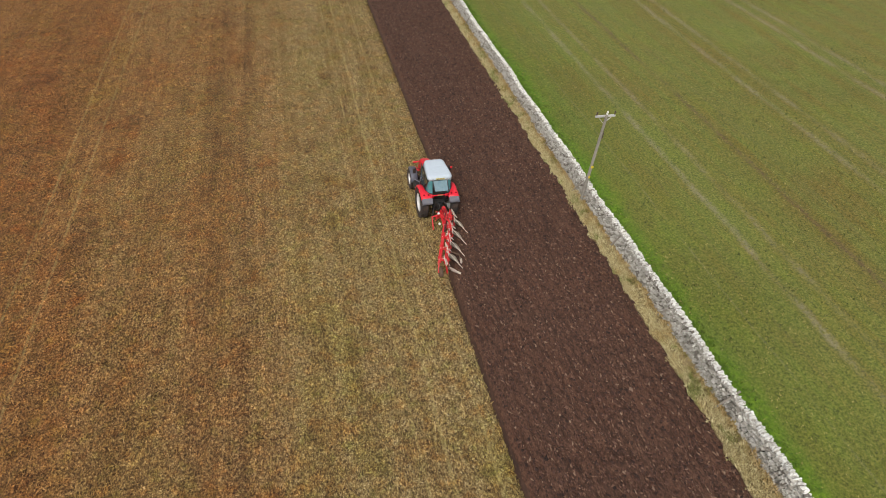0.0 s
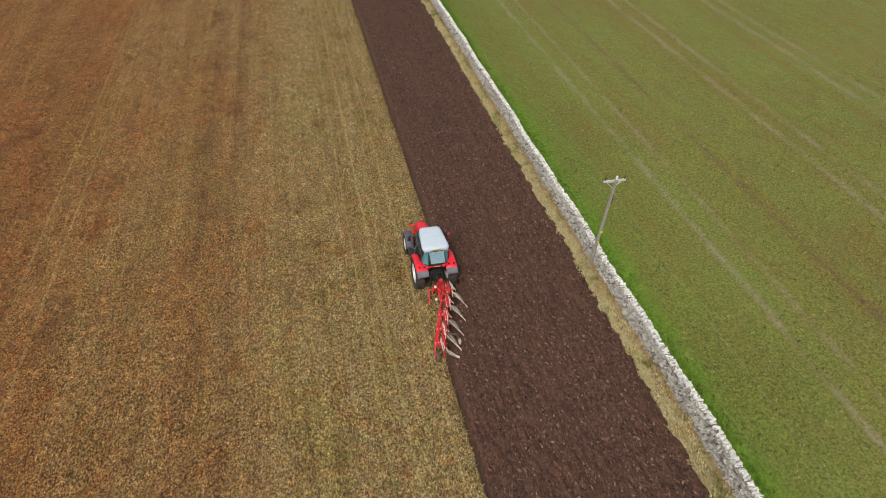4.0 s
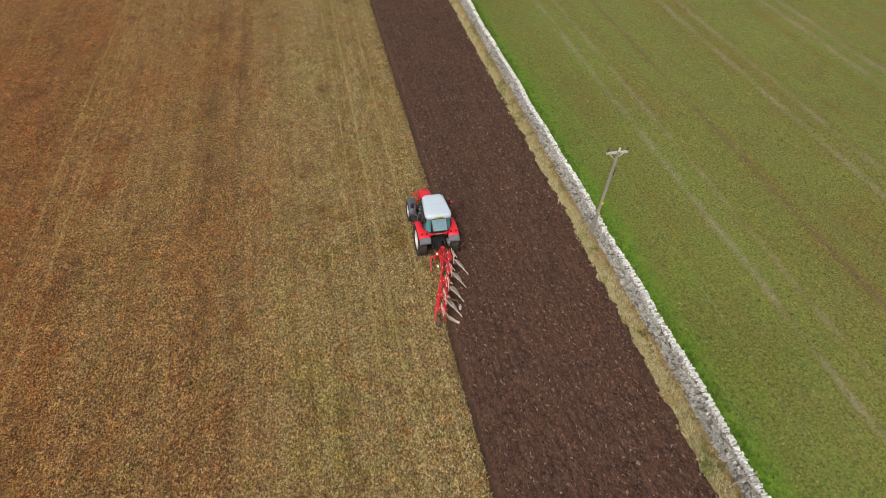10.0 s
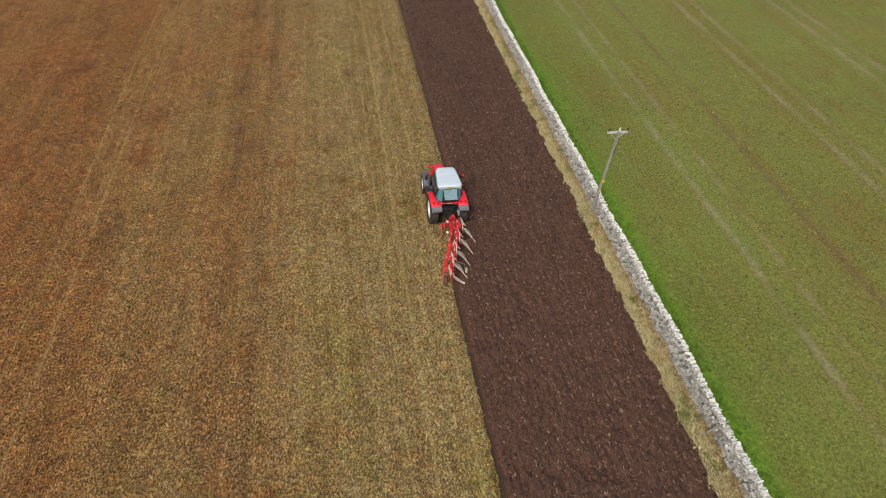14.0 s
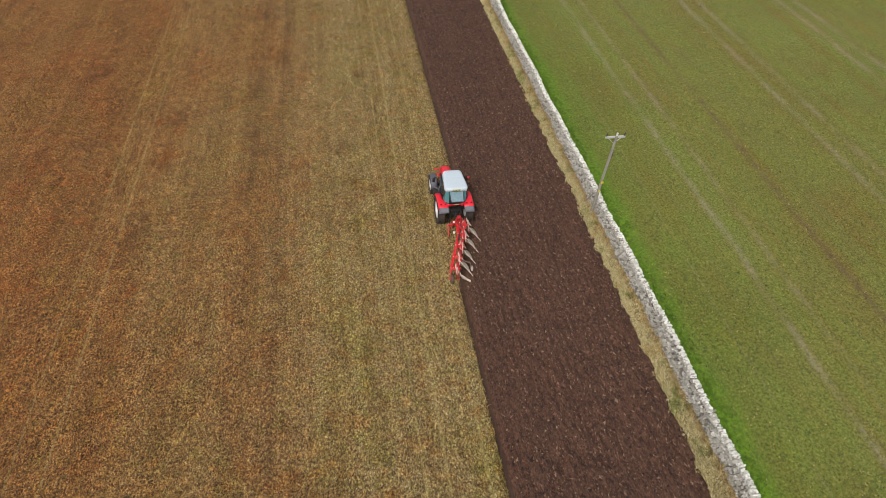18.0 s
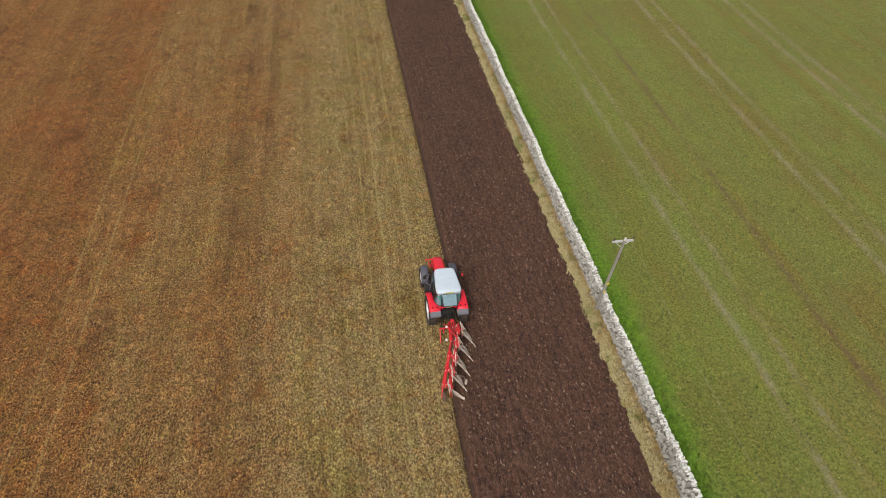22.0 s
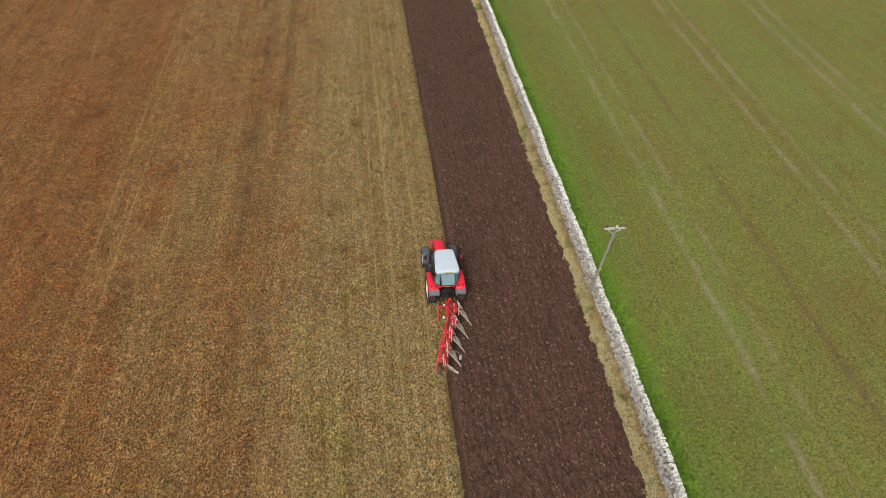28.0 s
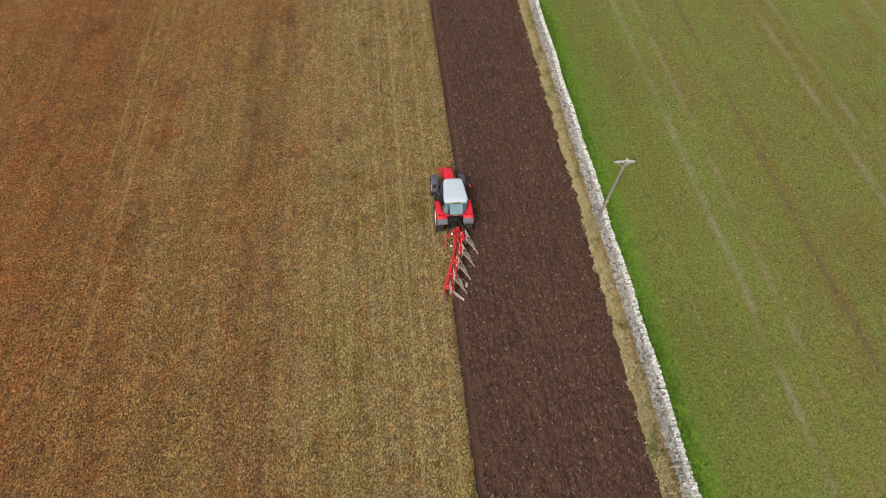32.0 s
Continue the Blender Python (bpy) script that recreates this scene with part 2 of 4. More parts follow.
k = Maker("soil_clod", 0.9)
base = k.ramp(k.island(), (0.0, (0.022, 0.011, 0.009)), (0.45, (0.072, 0.034, 0.024)), (0.80, (0.128, 0.064, 0.043)), (0.94, (0.190, 0.108, 0.074)), (1.0, (0.25, 0.165, 0.12)))
CLOD = k.colour(k.mix(k.step(k.noise(14.0, 4), 0.4, 0.7, 0.0, 0.5), base, (0.6, 0.55, 0.55), "MULTIPLY"))

k = Maker("soil_crumb", 0.85)
CRUMB = k.colour(k.ramp(k.island(), (0.0, (0.022, 0.010, 0.008)), (0.40, (0.084, 0.038, 0.0255)), (0.72, (0.130, 0.061, 0.039)), (0.89, (0.19, 0.108, 0.068)), (1.0, (0.30, 0.21, 0.145))))


def pasture_tint(k, base):
    """Mown stripes, wheelings and the lush strip under the wall."""
    x = k.across()
    wob = k.math("MULTIPLY", k.math("SUBTRACT", k.noise(0.2, 3), 0.5), 1.8)
    xw = k.math("ADD", x, wob)
    lush = k.step(k.math("ADD", xw, k.math("MULTIPLY", k.math("SUBTRACT", k.noise(1.1, 4, 0.7), 0.5), 1.4)), 12.0, 10.1)
    c = k.mix(k.step(k.noise(1.0, 2, 0.6, k.scaled(0.6, 0.012, 0.0)), 0.40, 0.60, 0.0, 0.62), base, (1.02, 0.80, 0.75), "MULTIPLY")
    c = k.mix(k.step(k.noise(0.12, 4, 0.6), 0.44, 0.64, 0.0, 0.8), c, (1.06, 0.92, 1.0), "MULTIPLY")
    c = k.mix(k.step(k.noise(2.2, 5, 0.8, k.scaled(1.0, 0.5, 1.0)), 0.58, 0.70, 0.0, 0.5), c, (1.35, 1.12, 0.8), "MULTIPLY")
    c = k.mix(k.step(k.noise(0.30, 4, 0.65), 0.44, 0.66, 0.0, 0.7), c, (1.02, 1.10, 0.82), "MULTIPLY")
    # greener towards the wall, browned in long streaks further out
    near = k.step(k.math("ADD", xw, k.math("MULTIPLY", k.math("SUBTRACT", k.noise(0.5, 5, 0.7), 0.5), 7.0)), 19.5, 11.0)
    c = k.mix(k.math("MULTIPLY", near, 0.6), c, (0.76, 1.0, 0.62), "MULTIPLY")
    c = k.mix(k.math("MULTIPLY", k.step(k.noise(0.9, 4, 0.7, k.scaled(0.9, 0.10, 1.0)), 0.50, 0.64), k.step(near, 0.7, 0.1, 0.1, 0.55)), c, (1.10, 0.84, 0.80), "MULTIPLY")
    broken = k.math("MULTIPLY", k.step(k.noise(0.25, 3), 0.36, 0.58, 0.3, 1.0), k.step(k.noise(4.2, 4, 0.8), 0.38, 0.58, 0.15, 1.0))
    c = k.mix(k.step(k.noise(1.8, 5, 0.8), 0.40, 0.66, 0.0, 0.2), c, (0.74, 0.75, 0.66), "MULTIPLY")
    c = k.mix(k.step(k.noise(3.1, 4, 0.75), 0.50, 0.68, 0.0, 0.1), c, (1.25, 1.18, 1.1), "MULTIPLY")
    # bleached wheelings in pairs, a brown rut, a thin old line
    PALE, RUT = (0.31, 0.275, 0.15), (0.125, 0.078, 0.036)
    for at, wide, tone, much in ((16.9, 0.36, PALE, 0.48), (18.7, 0.34, PALE, 0.36), (22.5, 0.34, RUT, 0.62), (24.4, 0.26, RUT, 0.25), (29.2, 0.42, PALE, 0.48), (30.95, 0.42, PALE, 0.44),
                                 (39.4, 0.5, PALE, 0.45), (41.2, 0.5, PALE, 0.40), (13.5, 0.09, PALE, 0.2), (14.9, 0.16, RUT, 0.2)):
        line = k.math("MULTIPLY", k.step(k.math("ABSOLUTE", k.math("SUBTRACT", k.math("ADD", x, k.math("MULTIPLY", wob, 0.3)), at)), wide * 1.25, 0.0), broken)
        c = k.mix(k.math("MULTIPLY", line, much * 1.12), c, tone)
    c = k.mix(k.step(k.noise(13.0, 3, 0.75, k.scaled(0.7, 1.3, 1.0)), 0.58, 0.68, 0.0, 0.4), c, (0.25, 0.235, 0.075))
    c = k.mix(k.step(k.noise(11.0, 3, 0.75, k.scaled(0.6, 1.3, 1.0)), 0.58, 0.66, 0.0, 0.5), c, (0.060, 0.058, 0.020))
    c = k.mix(1.0, c, (1.03, 0.99, 1.35), "MULTIPLY")
    return k.mix(k.math("MULTIPLY", lush, 0.78), c, k.ramp(k.noise(5.0, 4, 0.75), (0.36, (0.038, 0.108, 0.002)), (0.5, (0.088, 0.225, 0.003)), (0.64, (0.165, 0.32, 0.008))))


k = Maker("pasture_ground", 0.9)
base = k.ramp(k.noise(8.0, 5, 0.75), (0.36, (0.058, 0.080, 0.012)), (0.5, (0.146, 0.174, 0.020)), (0.66, (0.25, 0.262, 0.055)))
k.bump(k.noise(14.0, 5, 0.7), 0.6, 0.05)
PASTURE = k.colour(pasture_tint(k, base))

k = Maker("pasture_blades", 0.8)
base = k.ramp(k.island(), (0.0, (0.068, 0.088, 0.012)), (0.5, (0.146, 0.174, 0.020)), (0.9, (0.23, 0.248, 0.042)), (1.0, (0.32, 0.30, 0.12)))
GRASS = k.colour(pasture_tint(k, base))

k = Maker("dry_grass", 0.85)
patch = k.step(k.noise(0.8, 4, 0.65), 0.51, 0.64)
straw = k.ramp(k.island(), (0.0, (0.38, 0.29, 0.135)), (0.5, (0.60, 0.495, 0.26)), (1.0, (0.78, 0.68, 0.42)))
green = k.ramp(k.island(), (0.0, (0.12, 0.14, 0.03)), (0.6, (0.30, 0.31, 0.09)), (1.0, (0.54, 0.50, 0.22)))
straw = k.mix(k.step(k.noise(0.9, 3), 0.55, 0.68, 0.0, 0.6), straw, (0.86, 0.70, 0.50), "MULTIPLY")
# pale and greenish on the outer tussocks, browner against the wall
inner = k.step(k.math("ADD", k.across(), k.math("MULTIPLY", k.math("SUBTRACT", k.noise(1.6, 4, 0.7), 0.5), 1.1)), 8.62, 9.05)
c = k.mix(patch, straw, green)
c = k.mix(k.math("MULTIPLY", inner, 0.75), c, (0.78, 0.63, 0.46), "MULTIPLY")
c = k.mix(k.step(inner, 0.6, 0.0, 0.0, 0.5), c, (1.02, 1.10, 1.08), "MULTIPLY")
c = k.mix(k.step(k.noise(3.4, 4, 0.75), 0.56, 0.70, 0.0, 0.6), c, (0.46, 0.38, 0.28), "MULTIPLY")
DRY = k.colour(c)

k = Maker("verge_ground", 0.95)
VERGE_SOIL = k.colour(k.ramp(k.noise(5.0, 5, 0.7), (0.3, (0.16, 0.12, 0.055)), (0.7, (0.40, 0.315, 0.165))))


def stone(name, pick, white):
    """Grey limestone under pale lichen; white: how much of it is bleached."""
    k = Maker(name, 0.85)
    r = k.island() if pick == "island" else k.object_random()
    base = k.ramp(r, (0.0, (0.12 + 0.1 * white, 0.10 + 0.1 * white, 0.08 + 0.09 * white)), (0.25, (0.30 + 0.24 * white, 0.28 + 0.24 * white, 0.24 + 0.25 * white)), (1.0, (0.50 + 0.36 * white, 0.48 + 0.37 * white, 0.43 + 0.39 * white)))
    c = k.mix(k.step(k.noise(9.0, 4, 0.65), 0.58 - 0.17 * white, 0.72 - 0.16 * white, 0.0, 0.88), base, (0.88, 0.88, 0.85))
    c = k.mix(k.step(k.noise(5.0, 4, 0.7), 0.57, 0.72, 0.0, 0.6), c, (0.2, 0.165, 0.11))
    k.bump(k.noise(22.0, 5, 0.7), 0.7, 0.03)
    return k.colour(c)


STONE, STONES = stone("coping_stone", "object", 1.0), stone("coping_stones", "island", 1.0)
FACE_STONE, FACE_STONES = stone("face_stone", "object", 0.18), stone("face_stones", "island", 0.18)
k = Maker("wall_core", 0.95)
CORE = k.colour(k.ramp(k.noise(9.0, 4), (0.3, (0.03, 0.027, 0.02)), (0.7, (0.10, 0.09, 0.07))))
k = Maker("far_ground", 0.95)
FAR = k.colour(k.ramp(k.noise(0.02, 5, 0.6), (0.35, (0.14, 0.15, 0.04)), (0.65, (0.22, 0.17, 0.08))))


def coat(name, colour, rough=0.45, metal=0.0, dust=0.25, dust_colour=(0.30, 0.22, 0.15), scale=6.0):
    """Paint, rubber or metal with dust and fine mottling on it."""
    k = Maker(name, rough, metal)
    d = k.step(k.noise(scale, 5, 0.65), 0.42, 0.75, 0.0, dust)
    c = k.mix(k.step(k.noise(scale * 5, 3), 0.35, 0.65, 0.0, 0.25), colour, tuple(v * 0.7 for v in colour))
    k.l.new(k.math("ADD", rough, k.math("MULTIPLY", d, 0.5)), k.b.inputs["Roughness"])
    k.bump(k.noise(scale * 6, 3), 0.15, 0.01)
    return k.colour(k.mix(d, c, dust_colour))


RED = coat("red_paint", (0.86, 0.020, 0.045), 0.38, 0, 0.12)
PLOUGH_RED = coat("worn_red_paint", (0.66, 0.016, 0.026), 0.45, 0, 0.3, scale=4.0)
ROOF = coat("pale_grey_roof", (0.58, 0.67, 0.76), 0.5, 0, 0.1, (0.5, 0.5, 0.5))
BLACK = coat("black_plastic", (0.018, 0.019, 0.021), 0.5, 0, 0.2)
FENDER_GREY = coat("dark_grey_plastic", (0.085, 0.092, 0.125), 0.5, 0, 0.2)
GREY = coat("grey_rubber_flap", (0.15, 0.155, 0.185), 0.6, 0, 0.3)
RUBBER = coat("tyre_rubber", (0.034, 0.028, 0.027), 0.8, 0, 0.95, (0.105, 0.066, 0.046), 4.0)
RIM = coat("silver_rim", (0.62, 0.62, 0.62), 0.45, 0.2, 0.25)
STEEL = coat("scoured_steel", (0.76, 0.665, 0.575), 0.5, 0.0, 0.45, (0.45, 0.35, 0.27), 5.0)
CAKED = coat("soil_caked_rubber", (0.125, 0.075, 0.050), 0.9, 0.0, 0.6, (0.06, 0.045, 0.038), 6.0)
MUDDY = coat("muddy_iron", (0.14, 0.095, 0.065), 0.75, 0.0, 0.6, (0.17, 0.105, 0.07))
WHITE = coat("white_plastic", (0.75, 0.75, 0.72), 0.45, 0, 0.15)
YELLOW = coat("yellow_plate", (0.72, 0.55, 0.03), 0.5, 0, 0.1)
PLATE = coat("faded_yellow_plate", (0.62, 0.56, 0.22), 0.5, 0, 0.2)
AMBER = coat("amber_lens", (0.80, 0.03, 0.04), 0.3, 0, 0.05)
LAMP_RED = coat("dark_red_lens", (0.16, 0.008, 0.01), 0.25, 0, 0.05)
LAMP_CLEAR = coat("clear_lens", (0.5, 0.52, 0.54), 0.15, 0.2, 0.05)
POLE_WOOD = coat("weathered_pole_wood", (0.32, 0.30, 0.26), 0.85, 0, 0.4, (0.14, 0.12, 0.1), 3.0)
GALV = coat("galvanised_steel", (0.68, 0.68, 0.70), 0.5, 0.3, 0.15)
CERAMIC = coat("brown_ceramic", (0.08, 0.05, 0.04), 0.3, 0, 0.05)
POST_WOOD = coat("grey_post_wood", (0.30, 0.27, 0.23), 0.9, 0, 0.4, (0.18, 0.15, 0.12), 7.0)

k = Maker("cab_glass", 0.05)
k.b.inputs["Transmission Weight"].default_value, k.b.inputs["IOR"].default_value = 0.25, 1.45
GLASS = k.colour((0.11, 0.33, 0.36))
k = Maker("dark_side_glass", 0.06)
k.b.inputs["Transmission Weight"].default_value, k.b.inputs["IOR"].default_value = 0.5, 1.45
SIDE_GLASS = k.colour((0.05, 0.10, 0.11))
k = Maker("dusty_glass", 0.12)
k.b.inputs["Transmission Weight"].default_value, k.b.inputs["IOR"].default_value = 0.45, 1.5
DUSTY_GLASS = k.colour(k.ramp(k.noise(5.0, 3), (0.3, (0.32, 0.49, 0.57)), (0.7, (0.46, 0.62, 0.69))))


# ---- mesh helpers ----
def part(name, bm, mat, parent=None, label="", smooth=False):
    me = bpy.data.meshes.new(name)
    bm.to_mesh(me)
    bm.free()
    me.materials.append(mat)
    if smooth:
        me.polygons.foreach_set("use_smooth", [True] * len(me.polygons))
    ob = new(name, me)
    ob.parent = parent
    if label:
        tagged(ob, label)
    return ob


def sheet(name, verts, faces, mat, smooth=False):
    """A large mesh from arrays of corners and of quads or triangles."""
    verts, faces = np.asarray(verts, "f"), np.asarray(faces, "i")
    me, n = bpy.data.meshes.new(name), faces.shape[1]
    me.vertices.add(len(verts))
    me.vertices.foreach_set("co", verts.ravel())
    me.loops.add(faces.size)
    me.loops.foreach_set("vertex_index", faces.ravel())
    me.polygons.add(len(faces))
    me.polygons.foreach_set("loop_start", np.arange(0, faces.size, n, dtype="i"))
    me.polygons.foreach_set("loop_total", np.full(len(faces), n, "i"))
    me.polygons.foreach_set("use_smooth", np.full(len(faces), smooth))
    me.update(calc_edges=True)
    me.materials.append(mat)
    return new(name, me)


def grid_faces(rows, cols):
    i = np.arange((rows - 1) * cols).reshape(rows - 1, cols)[:, :-1].ravel()
    return np.stack([i, i + 1, i + cols + 1, i + cols], 1)


def box(bm, c, s, bevel=0.0, turn=(0, 0, 0), taper=None):
    """A bevelled box; taper: the top's size against the bottom's in x and y."""
    m = pose(*c, *turn) @ Matrix.Diagonal((*s, 1))
    made = bmesh.ops.create_cube(bm, size=1.0)["verts"]
    if taper:
        for v in made:
            if v.co.z > 0:
                v.co.x, v.co.y = v.co.x * taper[0], v.co.y * taper[1]
    bmesh.ops.transform(bm, matrix=m, verts=made)
    if bevel:
        es = list({e for v in made for e in v.link_edges})
        bmesh.ops.bevel(bm, geom=es, offset=bevel, segments=2, affect="EDGES", profile=0.6)
    return bm


def rod(bm, a, b, r, r2=None, seg=10):
    a, b = Vector(a), Vector(b)
    m = Matrix.Translation((a + b) / 2) @ (b - a).to_track_quat("Z", "Y").to_matrix().to_4x4()
    bmesh.ops.create_cone(bm, cap_ends=True, segments=seg, radius1=r, radius2=r if r2 is None else r2, depth=(b - a).length, matrix=m)
    return bm


def bar(bm, a, b, w, h, bevel=0.01):
    """A square beam from a to b, w wide and h high."""
    a, b = Vector(a), Vector(b)
    m = Matrix.Translation((a + b) / 2) @ (b - a).to_track_quat("Y", "Z").to_matrix().to_4x4() @ Matrix.Diagonal((w, (b - a).length, h, 1))
    made = bmesh.ops.create_cube(bm, size=1.0, matrix=m)["verts"]
    if bevel:
        bmesh.ops.bevel(bm, geom=list({e for v in made for e in v.link_edges}), offset=bevel, segments=1, affect="EDGES")
    return bm


def spin(bm, profile, seg=36, axis="X"):
    """Turns a closed profile of (along, radius) about an axis."""
    rings = []
    for i in range(seg):
        a = 2 * math.pi * i / seg
        ring = []
        for t, r in profile:
            p = (t, r * math.cos(a), r * math.sin(a)) if axis == "X" else (r * math.cos(a), r * math.sin(a), t)
            ring.append(bm.verts.new(p))
        rings.append(ring)
    n = len(profile)
    for i in range(seg):
        for j in range(n):
            bm.faces.new((rings[i][j], rings[i][(j + 1) % n], rings[(i + 1) % seg][(j + 1) % n], rings[(i + 1) % seg][j]))
    bmesh.ops.recalc_face_normals(bm, faces=bm.faces)
    return bm


def loft(bm, rings, closed=True):
    """Skins a run of rings with equal numbers of points and caps both ends."""
    vs = [[bm.verts.new(p) for p in r] for r in rings]
    n = len(vs[0])
    for a, b in zip(vs, vs[1:]):
        for j in range(n if closed else n - 1):
            bm.faces.new((a[j], a[(j + 1) % n], b[(j + 1) % n], b[j]))
    if closed:
        bm.faces.new(vs[0]), bm.faces.new(list(reversed(vs[-1])))
    bmesh.ops.recalc_face_normals(bm, faces=bm.faces)
    return bm


def thing(name, m, label, category, **more):
    ob = new(name)
    ob.empty_display_size = 0.2
    ob.matrix_world = m
    return tagged(ob, label, category, **more)


# ---- the ground ----
rng = np.random.default_rng(7)


def smooth_noise(x, y, cell, seed):
    """Value noise on arrays, in -1 to 1."""
    g = np.random.default_rng(seed).uniform(-1, 1, (257, 257))
    u, v = x / cell + 1000.3, y / cell + 1000.7
    iu, iv = np.floor(u).astype(int), np.floor(v).astype(int)
    fu, fv = u - iu, v - iv
    fu, fv = fu * fu * (3 - 2 * fu), fv * fv * (3 - 2 * fv)
    a, b = iu % 256, iv % 256
    return (g[a, b] * (1 - fu) + g[a + 1, b] * fu) * (1 - fv) + (g[a, b + 1] * (1 - fu) + g[a + 1, b + 1] * fu) * fv


far = sheet("ground", [(-2500, -2500, -0.6), (2500, -2500, -0.6), (2500, 2500, -0.6), (-2500, 2500, -0.6)], [(0, 1, 2, 3)], FAR)
tagged(far, "open farmland reaching to the horizon", "ground", kind="structure")

# the stubble field, up to the furrow wall and down its side
ys = np.concatenate([[-400, -120], np.arange(Y0, Y1 + 0.01, 0.25), [120, 400]])
ed = np.array([edge(y) for y in ys])
us = np.concatenate([[-400, -140, -70], np.arange(-46, -0.3, 0.5), [-0.12]])
gx = np.where(us[None, :] < -45, us[None, :], us[None, :] / 46 * (46 + ed[:, None]) + ed[:, None])
gx = np.minimum(gx, ed[:, None] - 0.08)
gy = np.repeat(ys[:, None], len(us), 1)
gz = 0.03 * smooth_noise(gx, gy, 1.3, 1) + 0.025 * smooth_noise(gx, gy, 0.55, 2)
lip = ed + 0.05 * smooth_noise(ed * 0, ys, 0.4, 3)
gx = np.concatenate([gx, lip[:, None], lip[:, None] + 0.07], 1)
gy = np.concatenate([gy, ys[:, None], ys[:, None]], 1)
gz = np.concatenate([gz, 0 * ys[:, None], 0 * ys[:, None] - 0.3], 1)
field = sheet("stubble_field", np.stack([gx, gy, gz], 2).reshape(-1, 3), grid_faces(len(ys), gx.shape[1]), STUBBLE, True)
tagged(field, "brown and straw-coloured stubble field with tram lines", "field", kind="structure")

# the ploughed strip
ys = np.concatenate([[-400], np.arange(Y0, Y1 + 0.01, 0.09), [400]])
ed = np.array([edge(y) for y in ys])
u = np.linspace(0, 1, 124)
right = verge_at(np.maximum(ys, Y0)) + 0.12
px_ = ed[:, None] + 0.02 + u[None, :] * (right - ed - 0.02)[:, None]
py_ = np.repeat(ys[:, None], len(u), 1)
off = px_ - ed[:, None]
line = px_ - SKEW * py_ + 0.05 * smooth_noise(px_, py_, 1.5, 5)
ridge = 0.045 * (1 - np.abs(np.mod(line / 0.36, 1.0) * 2 - 1)) ** 0.8 * (0.6 + 0.5 * smooth_noise(px_, py_, 0.9, 6))
lumps = 0.088 * smooth_noise(px_, py_ * 0.5, 0.22, 11) + 0.05 * smooth_noise(px_, py_ * 0.6, 0.12, 12) + 0.04 * smooth_noise(px_, py_, 0.6, 13)
rise = np.clip((off - 0.32 - 0.10 * smooth_noise(px_ * 0, py_, 0.7, 17)) / 0.26, 0, 1)
rise = rise * rise * (3 - 2 * rise)
rise = rise * np.clip((right[:, None] - px_) / 0.25 + 0.35, 0, 1)
sunk = 0.09 * np.clip((-ys - 4.6) / 1.2, 0, 1)    # the plough has gone deeper than the last pass
pz_ = -0.125 - sunk[:, None] * (1 - rise) + 0.012 * smooth_noise(px_, py_, 0.2, 14) * rise + rise * (0.125 + ridge + lumps)
soil = sheet("ploughed_soil", np.stack([px_, py_, pz_], 2).reshape(-1, 3), grid_faces(len(ys), len(u)), SOIL, True)
tagged(soil, "dark brown freshly ploughed soil in long furrows", "soil", kind="structure")

# the open furrow's smooth sole
fx = ed[:, None] + np.array([0.02, 0.13, 0.24, 0.34])[None, :] + np.array([0, 0, 0.02, 0.10])[None, :] * smooth_noise(ed * 0, ys, 0.4, 15)[:, None]
fy = np.repeat(ys[:, None], 4, 1)
fz = -0.115 - sunk[:, None] + 0.004 * smooth_noise(fx, fy, 0.3, 16)
sole = sheet("furrow", np.stack([fx, fy, fz], 2).reshape(-1, 3), grid_faces(len(ys), 4), SOLE, True)
tagged(sole, "smooth sliced sole of the open furrow", "soil", kind="structure")

# the verge and the pasture
ys = np.concatenate([[-400, -120], np.arange(Y0, Y1 + 0.01, 0.3), [120, 400]])
us = np.array([0.0, 0.14, 0.35, 0.6, 0.9, 1.2])
ve = verge_at(np.maximum(ys, Y0))
gx = ve[:, None] + us[None, :] / 1.2 * (WALL_R - 0.1 + SKEW * ys - ve)[:, None]
gy = np.repeat(ys[:, None], len(us), 1)
gz = np.array([-0.1, 0.05, 0.13, 0.15, 0.14, 0.1])[None, :] + 0.06 * smooth_noise(gx, gy, 0.42, 22)
verge = sheet("verge", np.stack([gx, gy, gz], 2).reshape(-1, 3), grid_faces(len(ys), len(us)), VERGE_SOIL, True)
tagged(verge, "narrow bank of dry grass along the wall", "verge", kind="structure")
us = np.concatenate([np.arange(9.50, 62, 0.6), [90, 160, 400]])
gx = us[None, :] + SKEW * ys[:, None]
gy = np.repeat(ys[:, None], len(us), 1)
gz = 0.06 + 0.03 * smooth_noise(gx, gy, 1.7, 31) + 0.05 * smooth_noise(gx, gy, 6.0, 32)
pasture = sheet("pasture", np.stack([gx, gy, gz], 2).reshape(-1, 3), grid_faces(len(ys), len(us)), PASTURE, True)
tagged(pasture, "green grass field with faint wheel marks", "field", kind="structure")


